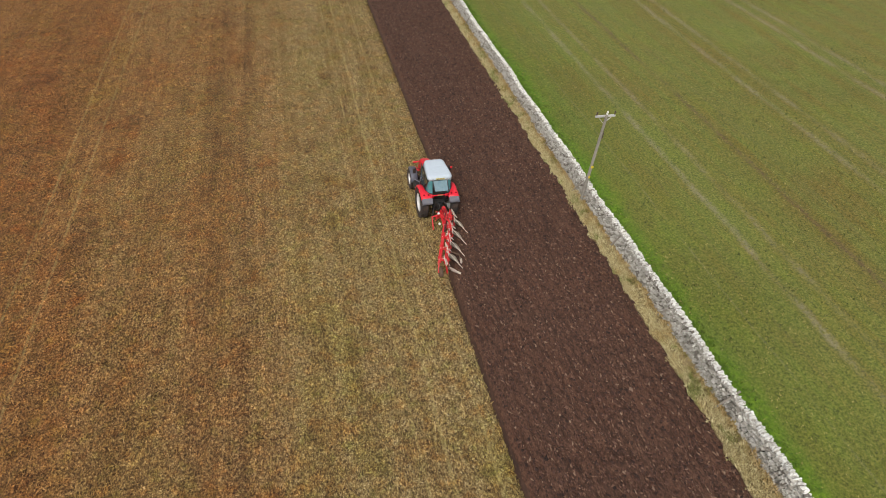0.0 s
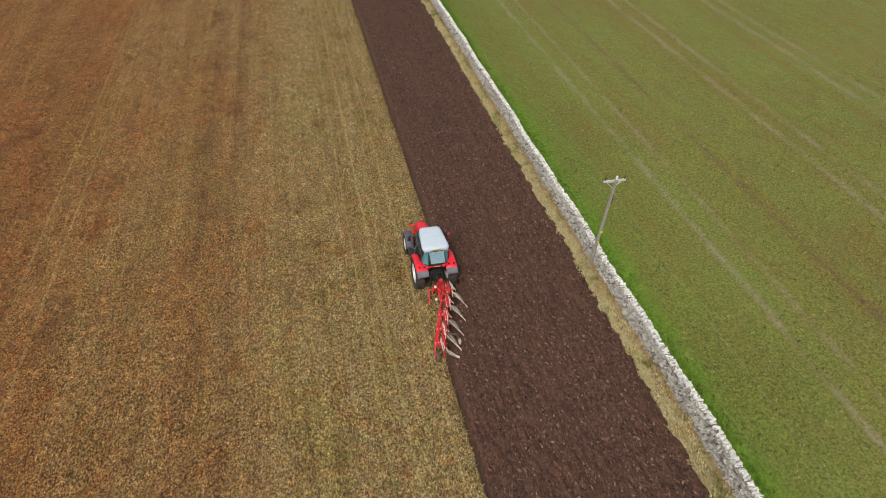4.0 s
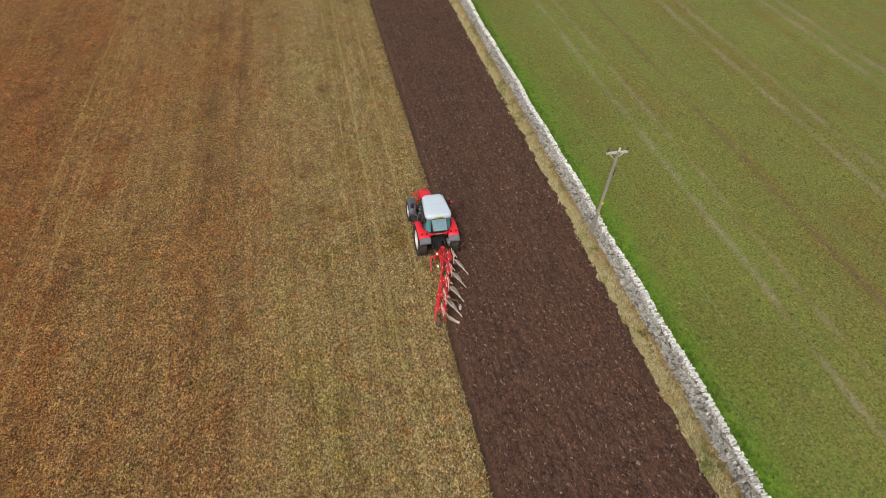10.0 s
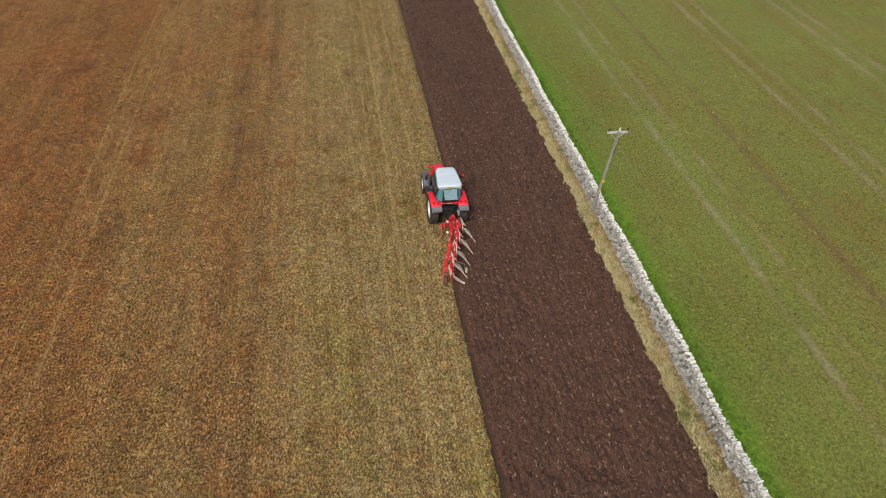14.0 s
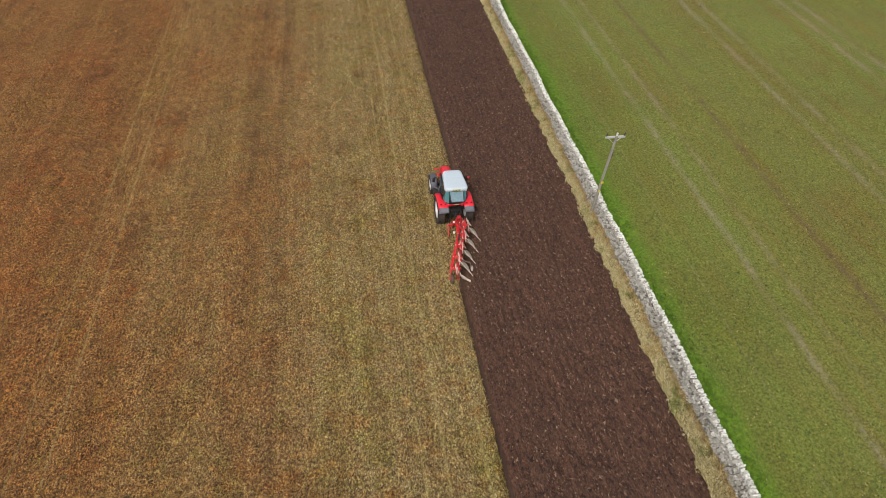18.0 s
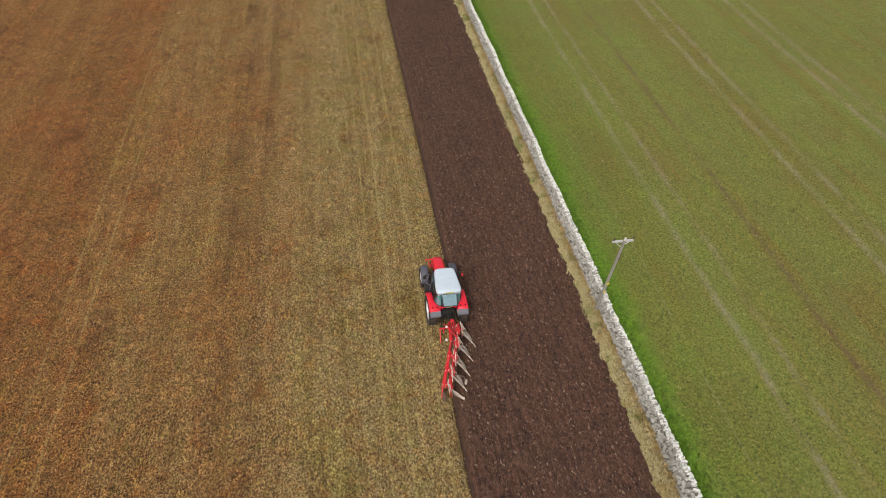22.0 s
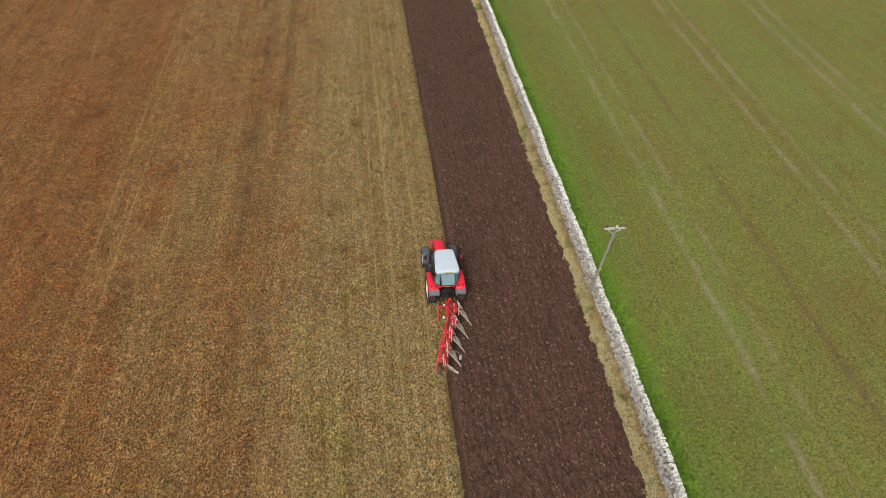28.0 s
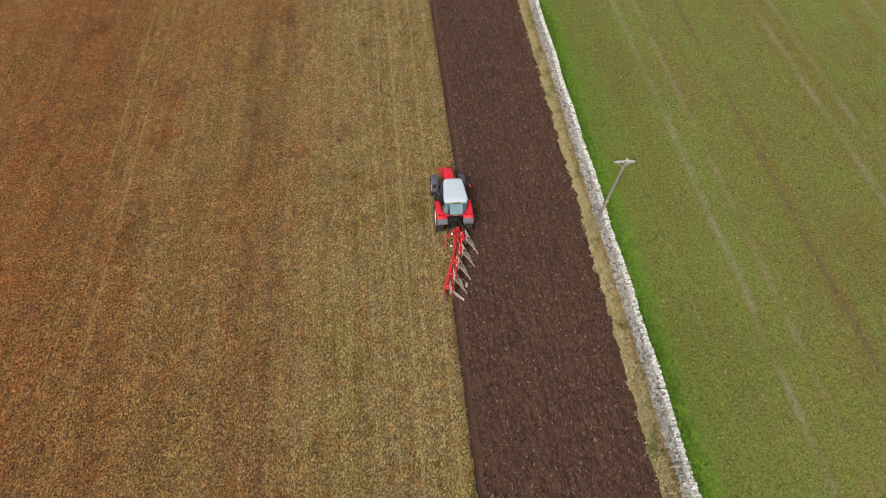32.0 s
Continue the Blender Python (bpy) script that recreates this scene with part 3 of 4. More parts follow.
def tufts(name, x, y, z, size, height, mat, blades=3, lean=0.5):
    """Many small tufts, each of a few bent blades."""
    n = len(x)
    vs, fs = [], []
    at = 0
    for b in range(blades):
        a = rng.uniform(0, 2 * np.pi, n)
        h = height * rng.uniform(0.6, 1.25, n)
        w = size * rng.uniform(0.25, 0.5, n)
        dx, dy = np.cos(a), np.sin(a)
        ox, oy = x + rng.uniform(-0.4, 0.4, n) * size, y + rng.uniform(-0.4, 0.4, n) * size
        l = lean * rng.uniform(0.3, 1.3, n) * (height + size)
        p0 = np.stack([ox - dy * w / 2, oy + dx * w / 2, z - 0.02], 1)
        p1 = np.stack([ox + dy * w / 2, oy - dx * w / 2, z - 0.02], 1)
        p2 = np.stack([ox + dx * l * 0.45 + dy * w * 0.35, oy + dy * l * 0.45 - dx * w * 0.35, z + h * 0.7], 1)
        p3 = np.stack([ox + dx * l, oy + dy * l, z + h], 1)
        vs.append(np.stack([p0, p1, p2, p3], 1).reshape(-1, 3))
        i = np.arange(n) * 4 + at
        fs.append(np.stack([i, i + 1, i + 2, i + 3], 1))
        at += 4 * n
    ob = sheet(name, np.concatenate(vs), np.concatenate(fs), mat)
    return ob


edge_at = np.vectorize(edge)
N_ST = 124000
y = rng.uniform(Y0 + 2, Y1, N_ST)
x = edge_at(y) - 0.03 - rng.uniform(0, 1, N_ST) ** 1.15 * (22 + np.maximum(y + 27, 0) * 0.36)
keep = ~((x > -1.45) & (x < -0.75) & (y > -0.8) & (y < 4.0))
x, y = x[keep], y[keep]
ob = tufts("stubble", x, y, 0.03 * smooth_noise(x, y, 1.3, 1), rng.uniform(0.07, 0.16, len(x)), rng.uniform(0.03, 0.09, len(x)), STRAW, 3, 0.6)
tagged(ob, "short cut straw stubble in matted tufts", "stubble", kind="stuff")

N_E = 5200
y = rng.uniform(Y0 + 2, Y1, N_E)
x = edge_at(y) - np.abs(rng.normal(0.04, 0.10, N_E))
keep = ~((x > -1.45) & (x < -0.75) & (y > -0.8) & (y < 4.0))
x, y = x[keep], y[keep]
ob = tufts("edge_stubble", x, y, 0.01 + 0 * x, rng.uniform(0.07, 0.15, len(x)), rng.uniform(0.04, 0.10, len(x)), STRAW, 4, 0.7)
tagged(ob, "pale bent stubble along the furrow's edge", "stubble", kind="stuff")

N_G = 52000
y = rng.uniform(Y0 + 2, Y1 - 8, N_G)
x = 9.82 + SKEW * y + rng.uniform(0, 1, N_G) ** 1.3 * (14 + np.maximum(y + 27, 0) * 0.5)
ob = tufts("pasture_grass", x, y, 0.06 + 0.03 * smooth_noise(x, y, 1.7, 31), rng.uniform(0.05, 0.12, N_G), rng.uniform(0.02, 0.05, N_G), GRASS, 3, 0.6)
tagged(ob, "short green pasture grass", "grass", kind="stuff")
for n, tone, lab in ((3000, "dark_tuft", "small dark green tufts in the grass"), (4200, "pale_tuft", "small bleached yellow tufts in the grass")):
    k = Maker(tone + "_blades", 0.85)
    DOT = k.colour(k.ramp(k.island(), (0.0, (0.035, 0.050, 0.010)), (1.0, (0.085, 0.105, 0.02))) if tone == "dark_tuft" else k.ramp(k.island(), (0.0, (0.24, 0.21, 0.05)), (1.0, (0.40, 0.35, 0.13))))
    y = rng.uniform(Y0 + 2, Y1 - 12, n)
    x = 10.6 + SKEW * y + rng.uniform(0, 1, n) ** 1.15 * (14 + np.maximum(y + 27, 0) * 0.5)
    ob = tufts(tone, x, y, 0.07 + 0.03 * smooth_noise(x, y, 1.7, 31), rng.uniform(0.05, 0.14, n), rng.uniform(0.03, 0.07, n), DOT, 4, 0.6)
    tagged(ob, lab, "grass", kind="stuff")
N_L = 10300
y = rng.uniform(Y0, Y1, N_L)
x = 9.74 + SKEW * y + np.abs(rng.normal(0, 0.5, N_L))
ob = tufts("wall_grass", x, y, 0.06 + 0 * x, rng.uniform(0.06, 0.14, N_L), rng.uniform(0.06, 0.16, N_L), GRASS, 4, 0.6)
tagged(ob, "longer bright green grass at the wall's foot", "grass", kind="stuff")

N_V = 40000
y = rng.uniform(Y0, Y1, N_V)
x = verge_at(y) + rng.beta(1.1, 1.1, N_V) * (WALL_L + 0.04 + SKEW * y - verge_at(y))
ob = tufts("verge_grass", x, y, 0.08 + 0 * x, rng.uniform(0.04, 0.09, N_V), rng.uniform(0.07, 0.16, N_V) * (1 + 0.6 * smooth_noise(x, y, 0.6, 77)), DRY, 3, 0.6)
tagged(ob, "long dry straw-coloured grass along the wall", "grass", kind="stuff")
# hummocks: blades that fall outwards from a few hundred crowns
N_T, BLADES = 860, 30
cy = rng.uniform(Y0, Y1, N_T)
cx = verge_at(cy) + rng.uniform(0.02, 0.85, N_T) * (WALL_L + SKEW * cy - verge_at(cy))
big = np.repeat(rng.uniform(0.12, 0.34, N_T), BLADES)
a = rng.uniform(0, 2 * np.pi, N_T * BLADES)
r = np.sqrt(rng.uniform(0, 1, N_T * BLADES))
x, y = np.repeat(cx, BLADES) + np.cos(a) * r * big, np.repeat(cy, BLADES) + np.sin(a) * r * big
keep = x < WALL_L + SKEW * y
x, y, r, big = x[keep], y[keep], r[keep], big[keep]
ob = tufts("grass_tussocks", x, y, 0.08 + 0.95 * big * (1 - r * r) + 0.12 * (x - verge_at(y)), rng.uniform(0.04, 0.09, len(x)), rng.uniform(0.08, 0.15, len(x)), DRY, 3, 0.55)
tagged(ob, "pale tussocks of dead grass along the wall", "grass", kind="stuff")


def rubble(name, x, y, z, size, mat, flat=0.7, long=1.0):
    """Loose lumps, each an uneven eight-sided stone."""
    ico = np.array([(0, 0, 1), (0.9, 0, 0.2), (0, 0.9, 0.2), (-0.9, 0, 0.2), (0, -0.9, 0.2), (0, 0, -0.8)], "f")
    tri = np.array([(0, 1, 2), (0, 2, 3), (0, 3, 4), (0, 4, 1), (5, 2, 1), (5, 3, 2), (5, 4, 3), (5, 1, 4)], "i")
    n = len(x)
    p = ico[None] * rng.uniform(0.65, 1.3, (n, 6, 1)) + rng.uniform(-0.15, 0.15, (n, 6, 3))
    s = size[:, None] * np.stack([rng.uniform(0.6, 1.5, n), long * rng.uniform(0.7, 1.2, n), np.full(n, flat)], 1)
    p = p * s[:, None, :]
    a = rng.normal(0.12, 0.5 if long > 1 else 2.0, n)
    ca, sa = np.cos(a)[:, None], np.sin(a)[:, None]
    q = np.stack([p[..., 0] * ca - p[..., 1] * sa, p[..., 0] * sa + p[..., 1] * ca, p[..., 2]], 2)
    q += np.stack([x, y, z], 1)[:, None, :]
    f = (tri[None] + 6 * np.arange(n)[:, None, None]).reshape(-1, 3)
    return sheet(name, q.reshape(-1, 3), f, mat)


def strewn(n, spread):
    """Places on the ploughed strip, denser in uneven runs along the rows."""
    y = rng.uniform(Y0 + 1, Y1 - 1, n * 2)
    e = edge_at(y)
    x = e + 0.46 + rng.uniform(0, 1, n * 2) * (verge_at(y) - e - 0.5)
    row = 0.5 + 0.5 * np.cos((x - SKEW * y + 0.05 * smooth_noise(x, y, 1.5, 5)) / 0.36 * 2 * np.pi)
    odds = 0.22 + 0.5 * row ** 1.5 + 0.2 * smooth_noise(x * 2.6, y * 0.35, 1.0, spread) + 0.25 * smooth_noise(x, y, 0.45, spread + 1)
    keep = np.nonzero(rng.uniform(0, 1, n * 2) < odds)[0][:n]
    return x[keep], y[keep]


x, y = strewn(26000, 41)
ob = rubble("soil_clods", x, y, 0.03 + rng.uniform(-0.02, 0.06, len(x)), np.minimum(rng.gamma(2.6, 0.0115, len(x)) + 0.022, 0.075), CLOD, 0.85, 1.7)
tagged(ob, "dark loose clods of turned earth", "soil", kind="stuff")
x, y = strewn(52000, 43)
ob = rubble("soil_crumbs", x, y, 0.075 + rng.uniform(-0.03, 0.04, len(x)), np.minimum(rng.gamma(2.4, 0.0082, len(x)) + 0.009, 0.046), CRUMB, 0.85, 2.6)
tagged(ob, "small crumbs, roots and straw bits on the soil", "soil", kind="stuff")

# ---- the tractor ----
def wheel(name, parent, at, radius, rim_r, width, lugs):
    """Tyre with lugs and a dished rim, turning about x."""
    w = new(name)
    w.parent, w.location = parent, at
    bm = bmesh.new()
    h = width / 2
    spin(bm, [(-h * 0.8, rim_r), (-h, rim_r + (radius - rim_r) * 0.35), (-h * 0.98, radius * 0.9), (-h * 0.78, radius * 0.955), (0, radius * 0.97),
              (h * 0.78, radius * 0.955), (h * 0.98, radius * 0.9), (h, rim_r + (radius - rim_r) * 0.35), (h * 0.8, rim_r)], 40)
    for i in range(lugs):
        a = 2 * math.pi * i / lugs
        for side in (-1, 1):
            b = a + (math.pi / lugs if side > 0 else 0)
            m = Matrix.Rotation(b, 4, "X") @ Matrix.Translation((side * h * 0.5, 0, radius * 0.965)) @ Matrix.Rotation(side * 0.7, 4, "Z") @ Matrix.Diagonal((h * 1.15, radius * 0.06, radius * 0.07, 1))
            bmesh.ops.create_cube(bm, size=1.0, matrix=m)
    part("tyre", bm, RUBBER, w)
    bm = bmesh.new()
    spin(bm, [(-h * 0.82, rim_r * 1.01), (-h * 0.78, rim_r * 0.93), (-h * 0.3, rim_r * 0.86), (-h * 0.25, rim_r * 0.35), (-h * 0.45, rim_r * 0.3), (-h * 0.45, 0.01),
              (h * 0.45, 0.01), (h * 0.45, rim_r * 0.3), (h * 0.25, rim_r * 0.35), (h * 0.3, rim_r * 0.86), (h * 0.78, rim_r * 0.93), (h * 0.82, rim_r * 1.01)], 32)
    part("rim", bm, RIM, w, "pale silver-grey dished rim")
    return w


def cab_ring(z, x, y0, y1, r=0.12, narrow=0.93):
    """A rounded rectangle at height z, half-width x, from y0 to y1, narrower in front."""
    pts = []
    for cx, cy, a0 in ((x - r, y1 - r, 0), (-x + r, y1 - r, 90), (-x + r, y0 + r, 180), (x - r, y0 + r, 270)):
        for s in range(4):
            a = radians(a0 + 30 * s)
            px, py = cx + r * math.cos(a), cy + r * math.sin(a)
            pts.append((px * (1 - (1 - narrow) * (py - y0) / (y1 - y0)), py, z))
    return pts


tractor = thing("tractor", pose(-0.335, 0.15, -0.055, 0, 3.4, 0), "red farm tractor with pale grey cab roof, ploughing the field", "tractor")
bm = bmesh.new()
box(bm, (0, 0.1, 0.95), (0.62, 1.2, 0.62), 0.06)
box(bm, (0, 1.6, 0.85), (0.5, 2.2, 0.5), 0.05)
rod(bm, (-0.75, 0, 0.95), (0.75, 0, 0.95), 0.17, seg=16)
rod(bm, (-0.75, 2.75, 0.68), (0.75, 2.75, 0.68), 0.11, seg=12)
part("chassis", bm, BLACK, tractor, "black gearbox and axles")
for s, nm in ((-1, "left"), (1, "right")):
    wheel("rear_wheel", tractor, (s * 0.93, -0.09, 0.93), 0.93, 0.56, 0.48, 20)
    wheel("front_wheel", tractor, (s * 0.92, 2.78, 0.66), 0.66, 0.37, 0.44, 18)
    # rear fender: a red shell over the wheel, flat on top and drawn out behind
    bm = bmesh.new()
    spine = [(0.96, 1.14), (0.84, 1.46), (0.62, 1.74), (0.30, 1.90), (-0.10, 1.95), (-0.50, 1.93), (-0.80, 1.88), (-0.96, 1.82)]
    rings = []
    for f, drop in ((0.0, 0.06), (0.1, 0.0), (0.82, 0.0), (0.94, 0.03), (1.0, 0.10)):
        ring = []
        for y, z, low in [(y, z, 0.0) for y, z in spine] + [(y * 0.96, z, 0.045) for y, z in reversed(spine)]:
            inner = 0.50 + 0.31 * min(max((y + 0.72) / 0.6, 0.0), 1.0)    # clear of the cab
            ring.append((s * (inner + f * (1.16 - inner)), y, z - drop - low))
        rings.append(ring)
    loft(bm, rings)
    fender = part("rear_fender", bm, RED, tractor, "glossy red rear mudguard", True)
    bm = bmesh.new()
    loft(bm, [[(s * 0.51, y, z), (s * 0.55, y, z + 0.03), (s * 1.10, y, z + 0.02), (s * 1.15, y, z - 0.05), (s * 1.13, y + 0.04, z - 0.09), (s * 0.51, y + 0.04, z - 0.06)] for y, z in ((-0.95, 1.81), (-1.07, 1.74), (-1.15, 1.64), (-1.17, 1.57))])
    part("mud_flap", bm, GREY, fender, "grey rubber flap edge")
    for x0 in (0.70, 0.98):
        bm = bmesh.new()
        box(bm, (s * x0, -0.72, 1.925), (0.085, 0.07, 0.07), 0.02, (-10, 0, 0))
        part("work_lamp" if x0 < 0.8 else "tail_lamp", bm, LAMP_RED, fender)
    # front mudguard
    bm = bmesh.new()
    rings = []
    for x0, g in ((0.68, -0.02), (0.74, 0.02), (1.08, 0.02), (1.14, -0.03)):
        ring = [(s * x0, 2.78 + (0.76 + g) * math.cos(radians(a)), 0.66 + (0.76 + g) * math.sin(radians(a))) for a in range(55, 166, 11)]
        ring += [(s * x0, 2.78 + (0.73 + g) * math.cos(radians(a)), 0.66 + (0.73 + g) * math.sin(radians(a))) for a in range(165, 54, -11)]
        rings.append(ring)
    loft(bm, rings)
    part("front_fender", bm, FENDER_GREY, tractor, "dark grey front mudguard", True)
    # mirror on its arm
    bm = bmesh.new()
    rod(bm, (s * 0.70, 1.30, 2.35), (s * 1.08, 1.45, 2.42), 0.018, seg=6)
    rod(bm, (s * 1.08, 1.45, 2.42), (s * 1.10, 1.45, 2.2), 0.018, seg=6)
    if s > 0:
        bar(bm, (0.7, 1.25, 2.36), (1.14, 1.2, 2.36), 0.02, 0.02, 0)
    arm = part("mirror_arm", bm, BLACK, tractor)
    bm = bmesh.new()
    box(bm, (s * 1.12, 1.46, 2.18), (0.2, 0.07, 0.34), 0.03)
    part("mirror", bm, BLACK, arm)
    if s > 0:
        bm = bmesh.new()
        box(bm, (1.14, 1.2, 2.42), (0.13, 0.1, 0.14), 0.03)
        part("marker_lamp", bm, AMBER, arm, "orange-red marker lamp")
# bonnet
bm = bmesh.new()
rings = []
for y, w, zb, zt in ((1.45, 0.36, 1.05, 1.95), (2.0, 0.36, 1.02, 1.94), (2.7, 0.345, 1.0, 1.88), (3.25, 0.33, 0.98, 1.78), (3.56, 0.31, 1.0, 1.62), (3.66, 0.26, 1.05, 1.4)):
    rings.append([(-w, y, zb), (-w, y, zt - 0.16), (-w * 0.82, y, zt - 0.04), (-w * 0.4, y, zt), (w * 0.4, y, zt), (w * 0.82, y, zt - 0.04), (w, y, zt - 0.16), (w, y, zb)])
loft(bm, rings)
bonnet = part("bonnet", bm, RED, tractor, "red sloping bonnet", True)
bm = bmesh.new()
box(bm, (0, 3.66, 1.2), (0.44, 0.06, 0.36), 0.02)
part("grille", bm, BLACK, bonnet)
for s in (-1, 1):
    bm = bmesh.new()
    box(bm, (s * 0.2, 3.64, 1.44), (0.16, 0.07, 0.1), 0.02)
    part("headlamp", bm, LAMP_CLEAR, bonnet)
    bm = bmesh.new()
    for j in range(5):
        box(bm, (s * 0.358, 2.0 + 0.16 * j, 1.4), (0.02, 0.1, 0.3), 0.005)
    part("side_vent", bm, BLACK, bonnet)
bm = bmesh.new()
box(bm, (0, 3.72, 0.8), (0.62, 0.26, 0.36), 0.05)
for s in (-1, 1):
    bar(bm, (s * 0.36, 3.5, 0.75), (s * 0.42, 4.0, 0.62), 0.07, 0.12)
bar(bm, (-0.72, 3.66, 1.3), (0.3, 3.74, 1.3), 0.07, 0.08)
part("front_linkage", bm, RED, tractor, "red front linkage arms")
bm = bmesh.new()
rod(bm, (0.5, 1.62, 1.2), (0.5, 1.62, 2.3), 0.07, seg=12)
rod(bm, (0.5, 1.62, 2.3), (0.52, 1.72, 2.75), 0.045, seg=10)
part("exhaust", bm, BLACK, tractor, "upright black exhaust pipe")
# steps and tank
bm = bmesh.new()
for j, z in enumerate((0.5, 0.78, 1.05)):
    box(bm, (-0.72 + 0.05 * j, 1.32, z), (0.34, 0.42, 0.04), 0.01)
box(bm, (-0.9, 1.12, 0.8), (0.04, 0.04, 0.7), 0.005), box(bm, (-0.9, 1.52, 0.8), (0.04, 0.04, 0.7), 0.005)
part("cab_steps", bm, BLACK, tractor)
bm = bmesh.new()
box(bm, (-0.88, 1.55, 0.98), (0.40, 0.62, 0.42), 0.06)
part("battery_box", bm, BLACK, tractor, "black box beside the cab steps")
bm = bmesh.new()
rod(bm, (-0.98, 1.0, 0.9), (-0.80, 1.0, 2.0), 0.018, seg=6), rod(bm, (-0.72, 1.45, 1.3), (-0.98, 1.86, 1.24), 0.025, seg=6)
part("grab_rail", bm, GREY, tractor)
for s in (-1, 1):
    bm = bmesh.new()
    bar(bm, (s * 0.36, 2.5, 1.02), (s * 0.80, 2.72, 1.34), 0.06, 0.05, 0.01), bar(bm, (s * 0.36, 2.2, 1.0), (s * 0.78, 2.5, 1.26), 0.05, 0.05, 0.01)
    part("fender_bracket", bm, BLACK, tractor)
bm = bmesh.new()
box(bm, (-0.5, 1.75, 0.85), (0.5, 0.55, 0.55), 0.08), box(bm, (0.52, 1.35, 0.85), (0.5, 1.0, 0.6), 0.08)
part("fuel_tank", bm, BLACK, tractor)
# cab
bm = bmesh.new()
loft(bm, [cab_ring(1.25, 0.62, -0.35, 1.42), cab_ring(1.62, 0.70, -0.42, 1.45)])
part("cab_base", bm, BLACK, tractor)
CORNERS = [(-0.85, -0.13), (0.85, -0.13), (-0.72, 1.42), (0.72, 1.42), (-0.76, 0.45), (0.76, 0.45)]
for x, y in CORNERS:
    bm = bmesh.new()
    bar(bm, (x * 0.97, y, 1.6), (max(-0.69, min(0.69, x)), y * 0.95 - (0.22 if y < 0 else 0), 2.8), 0.05, 0.06, 0.012)
    part("pillar", bm, BLACK, tractor)
for nm, pts in (("rear_window", [(-0.40, -1.04, 2.36), (0.40, -1.04, 2.36), (0.43, -0.47, 2.72), (-0.43, -0.47, 2.72)]),
                ("quarter_window", [(-0.82, -0.14, 1.92), (-0.70, -0.46, 1.90), (-0.43, -0.62, 1.88), (-0.43, -0.46, 2.72), (-0.66, -0.40, 2.72)]),
                ("quarter_window", [(0.43, -0.62, 1.88), (0.70, -0.46, 1.90), (0.82, -0.14, 1.92), (0.66, -0.40, 2.72), (0.43, -0.46, 2.72)]),
                ("windscreen", [(-0.64, 1.45, 1.65), (0.64, 1.45, 1.65), (0.62, 1.38, 2.74), (-0.62, 1.38, 2.74)]),
                ("side_window", [(-0.74, -0.36, 1.64), (-0.74, 1.36, 1.64), (-0.71, 1.32, 2.74), (-0.71, -0.32, 2.74)]),
                ("side_window", [(0.74, -0.36, 1.64), (0.74, 1.36, 1.64), (0.71, 1.32, 2.74), (0.71, -0.32, 2.74)])):
    bm = bmesh.new()
    f = bm.faces.new([bm.verts.new(p) for p in pts])
    bmesh.ops.solidify(bm, geom=[f], thickness=0.012)
    bmesh.ops.recalc_face_normals(bm, faces=bm.faces)
    pane = part(nm, bm, DUSTY_GLASS if nm == "rear_window" else GLASS if nm == "quarter_window" else SIDE_GLASS, tractor, "dark tinted glass" if nm in ("side_window", "windscreen") else "pale blue-green tinted glass")
    pane.visible_shadow = False
for s in (-1, 1):
    bm = bmesh.new()
    bar(bm, (s * 0.43, -0.62, 1.86), (s * 0.43, -0.45, 2.74), 0.035, 0.04, 0.01)
    part("window_post", bm, BLACK, tractor)
    bm = bmesh.new()
    edge = [Vector((s * x, y, z)) for x, y, z in ((0.43, -0.64, 1.885), (0.58, -0.56, 1.90), (0.70, -0.48, 1.905), (0.83, -0.15, 1.925), (0.67, -0.41, 2.72))]
    for a, b in zip(edge, edge[1:]):
        bar(bm, a, b, 0.05, 0.05, 0.01)
    part("quarter_frame", bm, BLACK, tractor, "black rubber seal round the quarter glass")
    bm = bmesh.new()
    rod(bm, (s * 0.42, -0.56, 2.2), (s * 0.37, -0.92, 2.42), 0.012, seg=6)
    part("window_stay", bm, BLACK, tractor)
bm = bmesh.new()
for a, b in (((-0.41, -1.05, 2.352), (0.41, -1.05, 2.352)), ((-0.41, -1.05, 2.352), (-0.44, -0.46, 2.722)), ((0.41, -1.05, 2.352), (0.44, -0.46, 2.722))):
    bar(bm, a, b, 0.05, 0.025, 0)
part("window_frame", bm, BLACK, tractor, "thin black frame of the open rear window")
# panels under the rear glass: red at the mudguards, black between
for s in (-1, 1):
    bm = bmesh.new()
    curve = [(0.36, -0.65), (0.50, -0.63), (0.70, -0.51), (0.80, -0.22)]
    loft(bm, [[(s * x, y - 0.04, 1.66), (s * x, y - 0.02, 1.78 + 0.10 * x), (s * x * 0.97, y + 0.04, 1.79 + 0.10 * x), (s * x * 0.97, y + 0.05, 1.66)] for x, y in curve])
    part("rear_cowl", bm, RED, tractor, "red panel under the rear glass", True)
bm = bmesh.new()
box(bm, (0, -0.64, 1.77), (0.74, 0.07, 0.07), 0.02)
part("window_sill", bm, RED, tractor)
bm = bmesh.new()
box(bm, (0.03, -0.69, 1.80), (0.34, 0.03, 0.04), 0.008)
part("sill_sticker", bm, PLATE, tractor, "narrow faded yellow strip")
bm = bmesh.new()
loft(bm, [cab_ring(2.72, 0.70, -0.42, 1.32, 0.14), cab_ring(2.78, 0.75, -0.46, 1.37, 0.2, 0.80), cab_ring(2.90, 0.77, -0.48, 1.39, 0.22, 0.78), cab_ring(2.98, 0.74, -0.44, 1.35, 0.24, 0.78), cab_ring(3.005, 0.665, -0.35, 1.26, 0.24, 0.78)])
